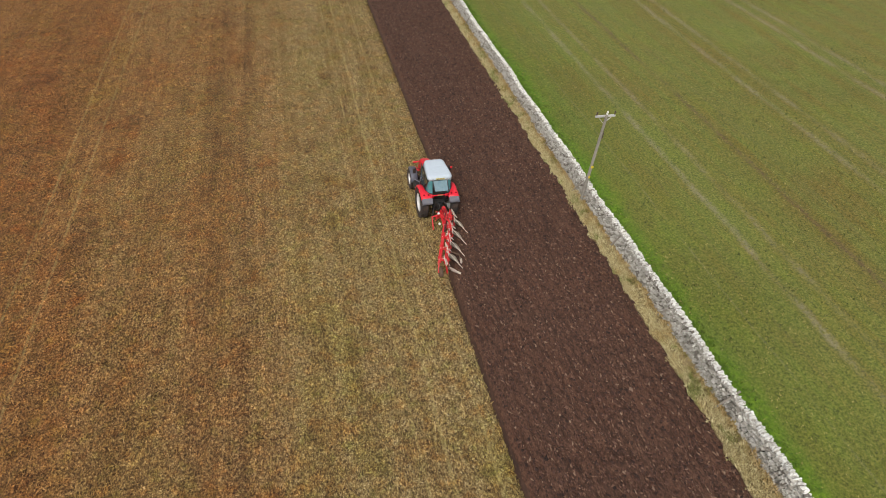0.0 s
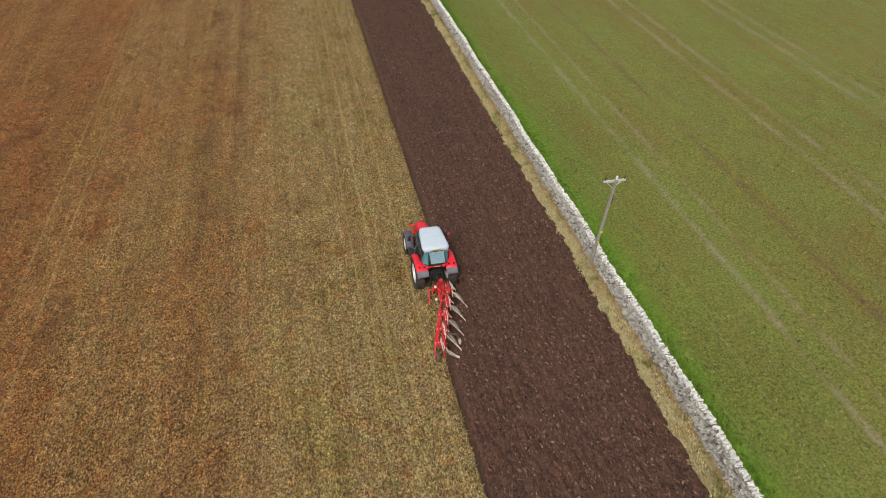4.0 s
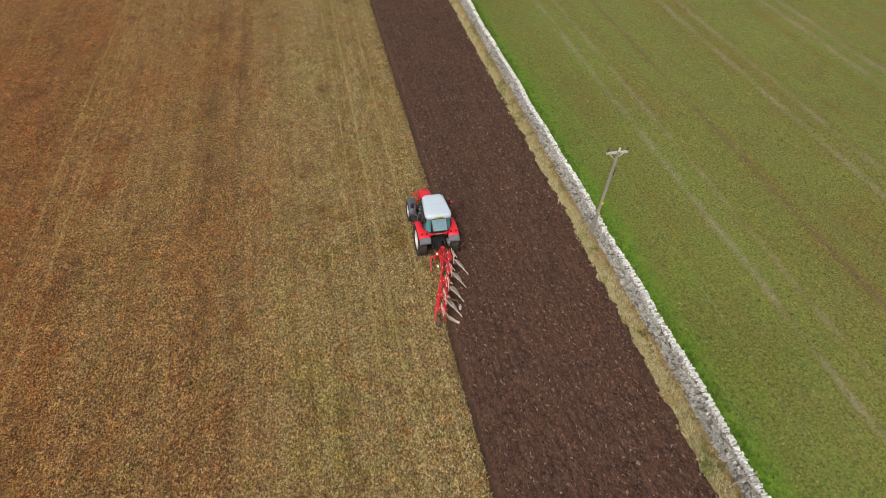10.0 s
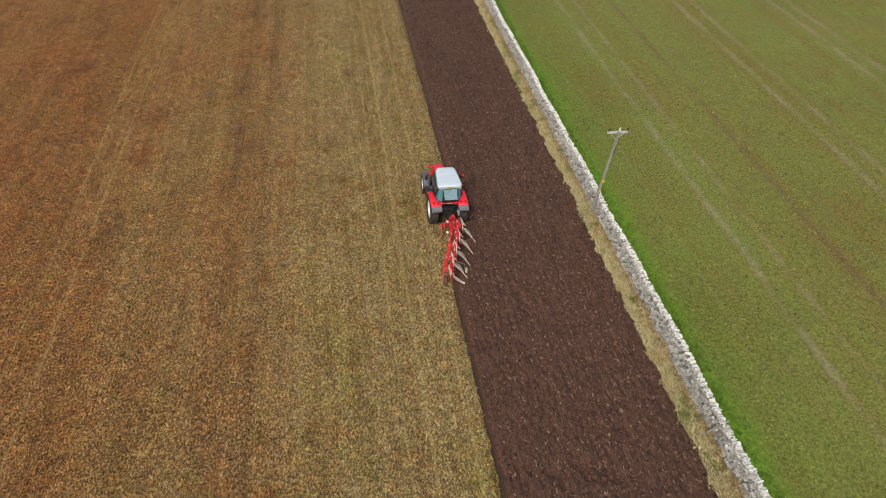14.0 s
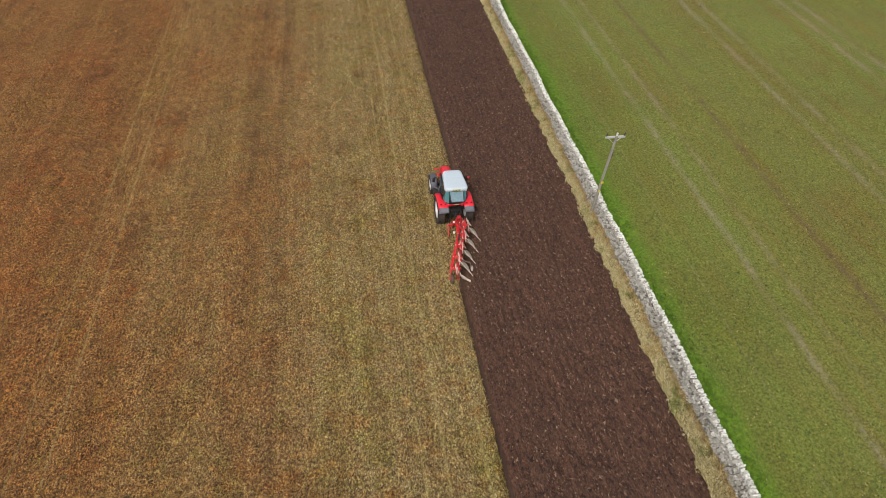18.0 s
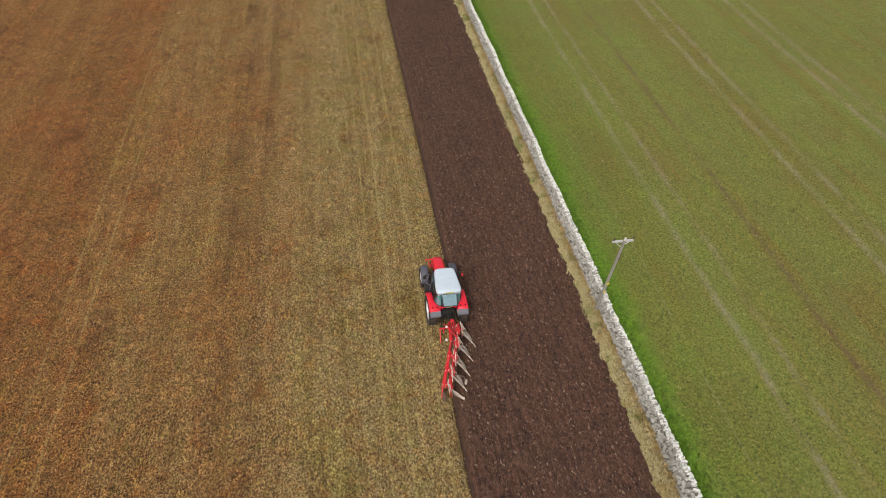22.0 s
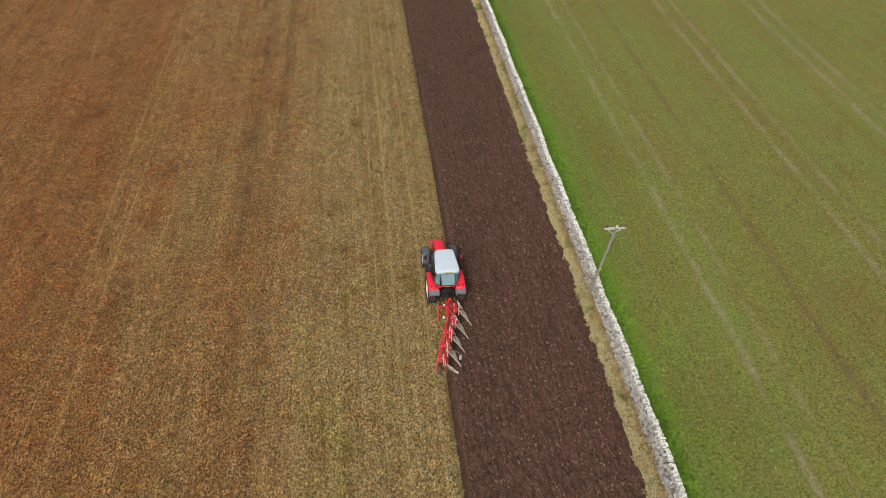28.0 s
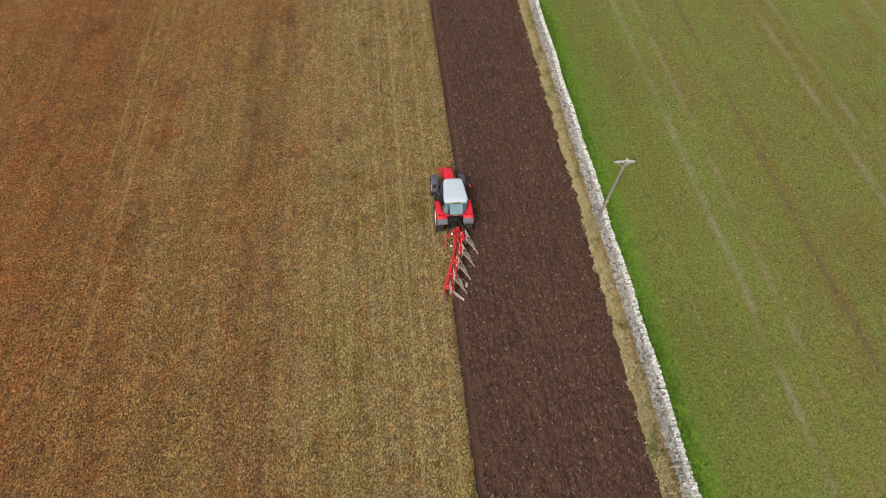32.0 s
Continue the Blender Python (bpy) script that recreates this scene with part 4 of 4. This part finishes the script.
roof = part("cab_roof", bm, ROOF, tractor, "pale grey moulded cab roof", True)
bm = bmesh.new()
box(bm, (0, 0.92, 3.0), (0.98, 0.56, 0.035), 0.015)
part("roof_hatch", bm, ROOF, roof)
bm = bmesh.new()
box(bm, (0, 0.16, 3.0), (1.2, 0.62, 0.03), 0.014)
part("roof_panel", bm, ROOF, roof)
bm = bmesh.new()
box(bm, (0, -0.50, 2.865), (0.54, 0.03, 0.10), 0.008, (-12, 0, 0))
plate = part("number_plate", bm, PLATE, roof, "yellow plate with dark bars")
for j in range(5):
    bm = bmesh.new()
    box(bm, (-0.18 + 0.09 * j, -0.518, 2.868), (0.045, 0.006, 0.05), 0, (-12, 0, 0))
    part("plate_bar", bm, BLACK, plate)
for x in (-0.62, -0.44, 0.44, 0.62):
    bm = bmesh.new()
    box(bm, (x, -0.48, 2.79), (0.13, 0.06, 0.09), 0.02)
    part("roof_lamp", bm, LAMP_CLEAR, roof)
bm = bmesh.new()
rod(bm, (0.6, 1.3, 2.97), (0.64, 1.2, 3.5), 0.008, 0.004, 6)
part("aerial", bm, BLACK, roof)
# inside the cab
bm = bmesh.new()
box(bm, (0.02, 0.28, 1.78), (0.52, 0.52, 0.16), 0.05), box(bm, (0.02, 0.02, 2.14), (0.5, 0.14, 0.66), 0.05, (8, 0, 0))
part("seat", bm, BLACK, tractor, "black padded seat")
bm = bmesh.new()
rod(bm, (0, 1.15, 1.6), (0, 0.92, 2.02), 0.04)
column = part("steering_column", bm, BLACK, tractor)
bm = bmesh.new()
spin(bm, [(1.99, 0.2), (2.02, 0.22), (2.04, 0.2), (2.02, 0.18)], 20, "Z"), bar(bm, (-0.2, 0, 2.02), (0.2, 0, 2.02), 0.03, 0.02, 0)
bmesh.ops.translate(bm, vec=(0, 0.92, 0), verts=bm.verts)
part("steering_wheel", bm, BLACK, column)
# rear linkage
bm = bmesh.new()
box(bm, (0, -0.55, 1.0), (0.56, 0.3, 0.62), 0.04)
for s in (-1, 1):
    bar(bm, (s * 0.33, -0.4, 0.62), (s * 0.42, -1.18, 0.55), 0.07, 0.1)
    bar(bm, (s * 0.30, -0.45, 1.32), (s * 0.36, -0.95, 1.18), 0.07, 0.09)
    rod(bm, (s * 0.36, -0.92, 1.18), (s * 0.40, -0.92, 0.6), 0.04)
rod(bm, (0, -0.55, 1.18), (0, -1.2, 1.2), 0.045)
for j in range(4):
    rod(bm, (-0.15 + 0.1 * j, -0.7, 1.25), (-0.12 + 0.1 * j, -1.15, 1.05), 0.018, seg=6)
part("rear_linkage", bm, BLACK, tractor, "black three-point linkage and hoses")

# ---- the plough: reversible ----
plough = thing("plough", pose(0, 0, 0), "red reversible plough with scoured steel mouldboards, set in the soil", "plough")
bm = bmesh.new()
bar(bm, (-0.58, -1.14, 0.55), (0.30, -1.14, 0.55), 0.12, 0.12), bar(bm, (-0.46, -1.15, 0.6), (-0.22, -1.2, 1.28), 0.09, 0.12), bar(bm, (0.16, -1.15, 0.6), (-0.08, -1.2, 1.28), 0.09, 0.12)
box(bm, (-0.15, -1.22, 1.25), (0.2, 0.2, 0.2), 0.03), rod(bm, (-0.13, -1.1, 0.9), (-0.13, -1.62, 0.92), 0.14, seg=14)
part("headstock", bm, PLOUGH_RED, plough)


def along(points, t):
    """A place at t, 0 to 1, on a bent line."""
    i = min(int(t * (len(points) - 1)), len(points) - 2)
    return Vector(points[i]).lerp(Vector(points[i + 1]), t * (len(points) - 1) - i)


MAIN = [(-0.04, -1.25, 0.98), (-0.46, -2.65, 0.97), (-0.95, -4.0, 0.92), (-1.38, -5.2, 0.84)]
BODY = [(0.12, -1.55, 0.86), (-0.22, -2.8, 0.84), (-0.64, -4.05, 0.80), (-1.05, -5.25, 0.74)]
bm = bmesh.new()
for a, b in zip(MAIN, MAIN[1:]):
    bar(bm, a, b, 0.19, 0.18, 0.03)
part("main_beam", bm, PLOUGH_RED, plough, "long red diagonal beam")
bm = bmesh.new()
for a, b in zip(BODY, BODY[1:]):
    bar(bm, a, b, 0.17, 0.15, 0.02)
part("body_beam", bm, PLOUGH_RED, plough, "red beam that carries the legs")
for n in range(5):
    bm = bmesh.new()
    t = 0.06 + 0.22 * n
    bar(bm, along(MAIN, t), along(BODY, t) + Vector((0.10, 0, 0)), 0.18, 0.10)
    part("cross_link", bm, PLOUGH_RED, plough)
bm = bmesh.new()
bar(bm, (-0.42, -1.55, 1.0), (0.22, -1.85, 1.0), 0.13, 0.13), bar(bm, (-0.36, -1.45, 1.0), (-0.46, -2.4, 1.0), 0.1, 0.12)
part("swing_frame", bm, PLOUGH_RED, plough)
bm = bmesh.new()
rod(bm, (-0.46, -1.45, 1.1), (-0.06, -2.3, 1.1), 0.055), rod(bm, (-0.46, -1.45, 1.1), (-0.62, -1.2, 1.08), 0.03)
part("hydraulic_ram", bm, PLOUGH_RED, plough)
for p in ((-0.53, -1.50, 1.16), (-0.68, -2.36, 1.10)):
    bm = bmesh.new()
    bmesh.ops.create_icosphere(bm, subdivisions=2, radius=0.075, matrix=pose(*p) @ Matrix.Diagonal((1, 1.2, 1, 1)))
    part("accumulator", bm, WHITE, plough, "small white pressure accumulator", True)
bm = bmesh.new()
bar(bm, (-0.46, -1.42, 0.98), (-0.90, -1.38, 0.86), 0.07, 0.08), bar(bm, (-0.90, -1.36, 0.88), (-0.97, -2.05, 0.42), 0.07, 0.08), bar(bm, (-0.66, -1.4, 0.95), (-0.74, -1.72, 0.8), 0.05, 0.05)
part("marker_arm", bm, PLOUGH_RED, plough)


def blade(bm, start, end, wide, high, low, steps=10):
    """A curved leaf-shaped plate from start to end, its left edge high and its right edge low."""
    a, b = Vector(start), Vector(end)
    side = Vector((b.y - a.y, -(b.x - a.x), 0)).normalized() * -1
    rows_ = []
    for i in range(steps + 1):
        s = i / steps
        w = wide * min(1.0, 0.66 + 1.1 * s) * (1 - s ** 2.2) ** 0.9 + 0.018
        c = a.lerp(b, s)
        rows_.append([(c.x + side.x * w * q, c.y + side.y * w * q, c.z + (low + (high - low) * (0.5 - 0.5 * q)) * (1 - 0.45 * s) + 0.07 * (q * q - 1) * (1 - s)) for q in (-1, -0.5, 0, 0.5, 1)])
    vs = [[bm.verts.new(p) for p in r] for r in rows_]
    faces = [bm.faces.new((vs[i][j], vs[i][j + 1], vs[i + 1][j + 1], vs[i + 1][j])) for i in range(steps) for j in range(4)]
    bmesh.ops.solidify(bm, geom=faces, thickness=0.016)
    bmesh.ops.recalc_face_normals(bm, faces=bm.faces)


for n in range(5):
    last = n == 4
    ox, oy = -0.36 * n, -0.93 * n - 0.12 * last
    b = along(BODY, 0.04 + 0.235 * n)
    front = Vector((0.46 + ox, -1.18 + oy, 0))
    bm = bmesh.new()
    bar(bm, b, (front.x - 0.02, front.y - 0.2, 0.62), 0.08, 0.1), bar(bm, (front.x - 0.02, front.y - 0.2, 0.64), (front.x + 0.02, front.y - 0.3, 0.02), 0.06, 0.12)
    leg = part("leg", bm, PLOUGH_RED, plough)
    bm = bmesh.new()
    if last:
        blade(bm, (front.x + 0.08, front.y - 0.22, 0.02), (front.x + 0.68, front.y - 0.74, 0.02), 0.12, 0.40, 0.36)
    else:
        blade(bm, (front.x + 0.03, front.y - 0.27, 0.02), (front.x + 0.43, front.y - 0.99, 0.04), 0.225, 0.54, 0.32)
    part("mouldboard", bm, STEEL, leg, "scoured grey-brown steel mouldboard", True)
    bm = bmesh.new()
    if last:
        box(bm, (front.x + 0.62, front.y - 0.66, 0.26), (0.2, 0.14, 0.03), 0.008, (0, 15, -30))
    else:
        bar(bm, (front.x + 0.38, front.y - 0.90, 0.27), (front.x + 0.58, front.y - 1.34, 0.16), 0.035, 0.025, 0.005)
    part("tail_piece", bm, STEEL, leg, "thin steel tail piece")
    bm = bmesh.new()
    bar(bm, (front.x - 0.06, front.y + 0.22, -0.12), (front.x + 0.14, front.y - 0.2, -0.1), 0.16, 0.03, 0.005)
    part("share", bm, MUDDY, leg)
    bm = bmesh.new()
    rod(bm, b + Vector((0.0, -0.1, 0.02)), (front.x + 0.2, front.y - 0.55, 0.36), 0.022, seg=6)
    part("stay", bm, MUDDY, leg)
    # bracket, bolts and tie that join the leg to the beam
    a = along(MAIN, 0.06 + 0.225 * n)
    bm = bmesh.new()
    box(bm, a + Vector((0.08, -0.05, 0.09)), (0.26, 0.16, 0.05), 0.012, (0, 0, -15)), box(bm, a + Vector((0.02, 0.16, 0.08)), (0.16, 0.1, 0.12), 0.015, (0, 0, 20))
    box(bm, b + Vector((0.06, -0.16, 0.08)), (0.14, 0.24, 0.10), 0.015, (0, 0, -18))
    part("bracket", bm, PLOUGH_RED, plough)
    for q in (-0.05, 0.12, 0.2):
        bm = bmesh.new()
        rod(bm, a + Vector((q, -0.05, 0.11)), a + Vector((q, -0.05, 0.145)), 0.022, seg=6)
        part("bolt", bm, STEEL, plough)
    bm = bmesh.new()
    rod(bm, a + Vector((-0.06, 0.1, 0.12)), b + Vector((0.10, -0.34, 0.16)), 0.024, seg=6)
    part("tie_rod", bm, PLOUGH_RED, plough)
    bm = bmesh.new()
    bar(bm, b + Vector((0.02, 0.15, 0.1)), (front.x + 0.06, front.y + 0.02, 0.5), 0.045, 0.045, 0)
    part("stay", bm, PLOUGH_RED, leg)
    # side plates that clamp the leg
    bm = bmesh.new()
    box(bm, b + Vector((0.10, 0.02, 0.03)), (0.07, 0.34, 0.24), 0.02, (0, 0, -16)), box(bm, b + Vector((-0.03, 0.06, 0.03)), (0.06, 0.30, 0.22), 0.02, (0, 0, -16))
    rod(bm, b + Vector((-0.08, -0.05, 0.10)), b + Vector((0.16, -0.02, 0.10)), 0.03, seg=8)
    part("clamp_plate", bm, PLOUGH_RED, plough)
    # the raised body of the other side
    bm = bmesh.new()
    bar(bm, b + Vector((0.02, 0.1, 0.04)), b + Vector((0.1, 0.25, 0.42)), 0.07, 0.1)
    upper = part("upper_leg", bm, PLOUGH_RED, plough)
    # the spare mouldboard stands on edge and shows as a thin curved plate
    bm = bmesh.new()
    lean = [(-0.12, -0.04, 1.02), (-0.10, -0.34, 1.06), (-0.13, -0.66, 1.04), (-0.20, -1.0, 0.95)][:3 if last else 4]
    for p, q in zip(lean, lean[1:]):
        bar(bm, front + Vector(p), front + Vector(q), 0.035, 0.22, 0.008)
    part("upper_mouldboard", bm, STEEL, upper, "thin raised spare mouldboard")
    bm = bmesh.new()
    bar(bm, front + Vector((-0.01, -0.10, 0.92)), front + Vector((-0.02, -0.52, 0.93)), 0.045, 0.10, 0.008)
    bar(bm, front + Vector((-0.12, -0.06, 1.06)), front + Vector((0.16, -0.36, 0.62)), 0.04, 0.04, 0.006)
    part("upper_share", bm, STEEL, upper, "pale worn steel share")
    if not last:
        bm = bmesh.new()
        rod(bm, front + Vector((-0.13, -0.62, 0.94)), front + Vector((0.40, -1.16, 0.34)), 0.02, seg=6)
        part("upper_stay", bm, STEEL, upper)
    bm = bmesh.new()
    rod(bm, b + Vector((-0.12, 0.22, 0.08)), b + Vector((0.20, -0.18, 0.30)), 0.028, seg=8)
    box(bm, b + Vector((-0.14, 0.24, 0.07)), (0.12, 0.12, 0.1), 0.02)
    part("trip_ram", bm, PLOUGH_RED, upper)
    bm = bmesh.new()
    rod(bm, b + Vector((0.02, 0.42, 0.10)), b + Vector((-0.06, -0.30, 0.12)), 0.03, seg=8)
    part("trip_spring", bm, STEEL, upper)
    bm = bmesh.new()
    bar(bm, b + Vector((-0.02, -0.12, 0.06)), b + Vector((0.16, 0.10, 0.34)), 0.05, 0.06)
    part("spare_skimmer_arm", bm, PLOUGH_RED, upper)
    bm = bmesh.new()
    bar(bm, b + Vector((0.14, 0.5, 0.3)), b + Vector((0.24, 0.62, -0.1)), 0.05, 0.05), bar(bm, b + Vector((0.24, 0.62, -0.1)), b + Vector((0.30, 0.5, -0.62)), 0.05, 0.05)
    box(bm, b + Vector((0.32, 0.48, -0.66)), (0.18, 0.1, 0.16), 0.02, (0, 30, 20))
    part("skimmer", bm, MUDDY, plough)
# disc coulter beside the last body
bm = bmesh.new()
bar(bm, (-0.72, -4.35, 0.78), (-0.10, -4.60, 0.62), 0.06, 0.07), bar(bm, (-0.10, -4.60, 0.64), (-0.02, -4.66, 0.22), 0.05, 0.06)
coulter_arm = part("coulter_arm", bm, MUDDY, plough)
bm = bmesh.new()
spin(bm, [(-0.03, 0.03), (-0.025, 0.07), (-0.006, 0.17), (0.006, 0.17), (0.025, 0.07), (0.03, 0.03)], 24)
bmesh.ops.transform(bm, matrix=pose(0.02, -4.68, 0.16, 0, -22, -28), verts=bm.verts)
part("disc_coulter", bm, STEEL, coulter_arm, "scoured steel disc")
# hoses from the linkage along the beam
for n in range(3):
    bm = bmesh.new()
    pts = [Vector((-0.25 + 0.1 * n, -1.0, 1.2)), Vector((-0.3 + 0.13 * n, -1.3, 1.32)), Vector((-0.25 + 0.1 * n, -1.7, 1.16)), Vector((-0.34 + 0.06 * n, -2.3, 1.1)), Vector((-0.6 + 0.04 * n, -3.1, 1.08))]
    for a, b in zip(pts, pts[1:]):
        rod(bm, a, b, 0.016, seg=6)
    part("hose", bm, BLACK, plough, "thin black hydraulic hose")
# depth wheel at the tail
bm = bmesh.new()
bar(bm, (-1.38, -5.1, 0.86), (-1.50, -5.5, 0.36), 0.07, 0.1)
bar(bm, (-1.05, -4.4, 0.95), (-1.46, -5.2, 0.78), 0.07, 0.08)
part("wheel_arm", bm, PLOUGH_RED, plough)
w = new("depth_wheel")
w.parent, w.location = plough, (-1.36, -5.40, 0.31)
bm = bmesh.new()
spin(bm, [(-0.08, 0.17), (-0.11, 0.24), (-0.09, 0.30), (0, 0.315), (0.09, 0.30), (0.11, 0.24), (0.08, 0.17)], 28)
part("tyre", bm, CAKED, w, "small tyre caked with soil")
bm = bmesh.new()
spin(bm, [(-0.07, 0.175), (-0.02, 0.15), (-0.03, 0.01), (0.03, 0.01), (0.02, 0.15), (0.07, 0.175)], 20)
part("rim", bm, MUDDY, w)

# ---- pole and fence posts ----
pole = thing("utility_pole", pose(8.98, -1.07, 0.05, 0.9, 3.2, 0), "weathered wooden utility pole beside the stone wall", "pole")
bm = bmesh.new()
rod(bm, (0, 0, -0.1), (0, 0, 3.2), 0.105, 0.09, 14), rod(bm, (0, 0, 3.2), (0, 0, 6.28), 0.09, 0.075, 14)
part("shaft", bm, POLE_WOOD, pole)
bm = bmesh.new()
box(bm, (0, 0.12, 6.13), (1.24, 0.10, 0.11), 0.012)
part("crossarm", bm, GALV, pole, "pale galvanised crossarm")
for s in (-1, 1):
    bm = bmesh.new()
    bar(bm, (0, 0.13, 5.66), (s * 0.44, 0.13, 6.08), 0.05, 0.02, 0)
    part("brace", bm, GALV, pole)
for x in (-0.56, 0.56):
    bm = bmesh.new()
    spin(bm, [(6.18, 0.02), (6.26, 0.025), (6.27, 0.05), (6.32, 0.04), (6.36, 0.055), (6.43, 0.03), (6.43, 0.005), (6.18, 0.005)], 12, "Z")
    bmesh.ops.translate(bm, vec=(x, 0.12, 0), verts=bm.verts)
    part("insulator", bm, CERAMIC, pole, "dark brown ceramic insulator")
bm = bmesh.new()
spin(bm, [(6.28, 0.03), (6.34, 0.06), (6.40, 0.05), (6.46, 0.065), (6.52, 0.03), (6.52, 0.005), (6.28, 0.005)], 12, "Z")
part("top_insulator", bm, WHITE, pole, "pale insulator on the pole's top")
bm = bmesh.new()
rod(bm, (0.09, -0.07, 4.75), (0.09, -0.07, 5.15), 0.035, seg=8)
part("cable_box", bm, CERAMIC, pole)
for z, w in ((2.75, 0.17), (2.0, 0.12)):
    bm = bmesh.new()
    box(bm, (0, -0.125, z), (w, 0.03, 0.15), 0.006)
    part("warning_sign", bm, YELLOW, pole, "small yellow warning plate")

post = None
for n in range(20):
    y = -38.2 + 5.45 * n
    if y > Y1:
        break
    m = pose(8.92 + SKEW * y, y, 0.22, random.uniform(-8, 12), random.uniform(30, 42), 0)
    if post is None:
        post = thing("fence_post", m, "leaning grey wooden fence post against the wall", "post", group="fence posts along the wall")
        bm = bmesh.new()
        loft(bm, [[(0.055 * math.cos(a), 0.055 * math.sin(a), z) for a in (0.3, 1.3, 2.4, 3.4, 4.4, 5.5)] for z in (-0.15, 0.6, 1.25)])
        part("shaft", bm, POST_WOOD, post)
        bm = bmesh.new()
        rod(bm, (-0.05, 0, 0.95), (0.06, 0, 0.95), 0.01, seg=6)
        part("staple", bm, GALV, post)
    else:
        copy_thing(post, m)

# ---- the drystone wall ----
wall = thing("drystone_wall", pose(0, 0, 0), "pale grey lichened drystone wall with upright coping stones", "wall", kind="structure")
bm = bmesh.new()
loft(bm, [[(WALL_L + 0.16 + SKEW * y, y, -0.1), (WALL_L + 0.40 + SKEW * y, y, 0.96), (WALL_R - 0.14 + SKEW * y, y, 1.02), (WALL_R - 0.1 + SKEW * y, y, -0.1)] for y in (Y0, 0, Y1)])
part("wall_core", bm, CORE, wall)


def stone_mesh(name, seed):
    """An uneven block, about one metre each way, to be scaled."""
    r = random.Random(seed)
    bm = bmesh.new()
    for x in (-0.5, 0.5):
        for y in (-0.5, 0.5):
            for z in (-0.5, 0.5):
                bm.verts.new((x * r.uniform(0.7, 1.05), y * r.uniform(0.75, 1.05), z * r.uniform(0.65, 1.05)))
    for i in range(4):
        p = Vector((r.uniform(-1, 1), r.uniform(-1, 1), r.uniform(-1, 1))).normalized() * 0.62
        bm.verts.new(p)
    bmesh.ops.convex_hull(bm, input=bm.verts)
    for v in [v for v in bm.verts if not v.link_faces]:
        bm.verts.remove(v)
    bmesh.ops.triangulate(bm, faces=bm.faces)
    return bm


KINDS = []
FACE_KINDS = []
for i in range(8):
    bm = stone_mesh("stone", i)
    bm.verts.index_update()
    KINDS.append((np.array([v.co[:] for v in bm.verts], "f"), np.array([[v.index for v in f.verts] for f in bm.faces], "i")))
    me = bpy.data.meshes.new("stone")
    bm.to_mesh(me)
    bm.free()
    me.materials.append(STONE)
    KINDS[-1] += (me,)
    FACE_KINDS.append(me.copy())
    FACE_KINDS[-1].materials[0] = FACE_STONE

rs = random.Random(3)
blocks = []
y = Y0
while y < Y1:    # coping: thin slabs on edge
    w = rs.choice((rs.uniform(0.045, 0.08), rs.uniform(0.06, 0.15)))
    h = rs.uniform(0.10, 0.25)
    if rs.random() < 0.4:
        blocks.append(("coping_stone", (rs.uniform(9.51, 9.58), y + w / 2, 0.98 + h / 2), (rs.uniform(0.22, 0.34), w * 0.82, h), (rs.uniform(-22, 22), rs.uniform(-16, 16), rs.uniform(-24, 24))))
    else:    # two smaller stones side by side
        d = rs.uniform(-0.05, 0.05)
        for x, wide in ((9.46 + d, 0.17 + d), (9.62 + d, 0.17 - d)):
            h = rs.uniform(0.07, 0.24)
            blocks.append(("coping_stone", (x, y + w / 2 + rs.uniform(-0.04, 0.04), 0.97 + h / 2), (wide * rs.uniform(0.8, 1.1), w * rs.uniform(0.7, 1.0), h), (rs.uniform(-25, 25), rs.uniform(-25, 25), rs.uniform(-40, 40))))
    y += w
for side in (-1, 1):
    z = 0.0
    while z < 1.02:
        h = rs.uniform(0.06, 0.12) if side < 0 else rs.uniform(0.12, 0.2)
        y = Y0 + rs.uniform(0, 0.3)
        while y < Y1:
            w = rs.choice((rs.uniform(0.07, 0.18), rs.uniform(0.14, 0.32))) if side < 0 else rs.uniform(0.2, 0.5)
            x = (WALL_L + 0.11 + z * 0.25) if side < 0 else (WALL_R - 0.13 - z * 0.05)
            blocks.append(("face_stone" if side < 0 else "back_stone", (x + rs.uniform(-0.07, 0.06), y + w / 2, z + h / 2), (rs.uniform(0.18, 0.34), w * rs.uniform(0.66, 0.86), h * rs.uniform(0.62, 0.84)), (rs.uniform(-14, 14), rs.uniform(-12, 12), rs.uniform(-14, 14))))
            y += w
        z += h
rest = {}
count = {}
for nm, c, s, turn in blocks:
    kind = rs.randrange(8)
    c = (c[0] + SKEW * c[1] + 0.04 * math.sin(c[1] * 0.9) * (c[2] > 1.0), c[1], c[2] + 0.05 * math.sin(c[1] * 0.45) * (c[2] > 1.0))
    m = pose(*c, *turn) @ Matrix.Diagonal((*s, 1))
    near = (nm == "coping_stone" and -20 < c[1] < 24) or (nm == "face_stone" and -17 < c[1] < -7)
    if near and count.get(nm, 0) < 300:
        count[nm] = count.get(nm, 0) + 1
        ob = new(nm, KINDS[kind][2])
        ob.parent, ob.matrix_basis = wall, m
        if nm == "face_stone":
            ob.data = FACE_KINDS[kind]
    else:
        rest.setdefault("coping_stones" if nm == "coping_stone" else "wall_stones", []).append((kind, m))
for nm, some in rest.items():
    vs, fs, at = [], [], 0
    for kind, m in some:
        p, f, _ = KINDS[kind]
        a = np.array(m, "f")
        vs.append(p @ a[:3, :3].T + a[:3, 3])
        fs.append(f + at)
        at += len(p)
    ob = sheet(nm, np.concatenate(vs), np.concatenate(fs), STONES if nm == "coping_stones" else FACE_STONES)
    ob.parent = wall
    tagged(ob, "many pale grey wall stones", kind="stuff")
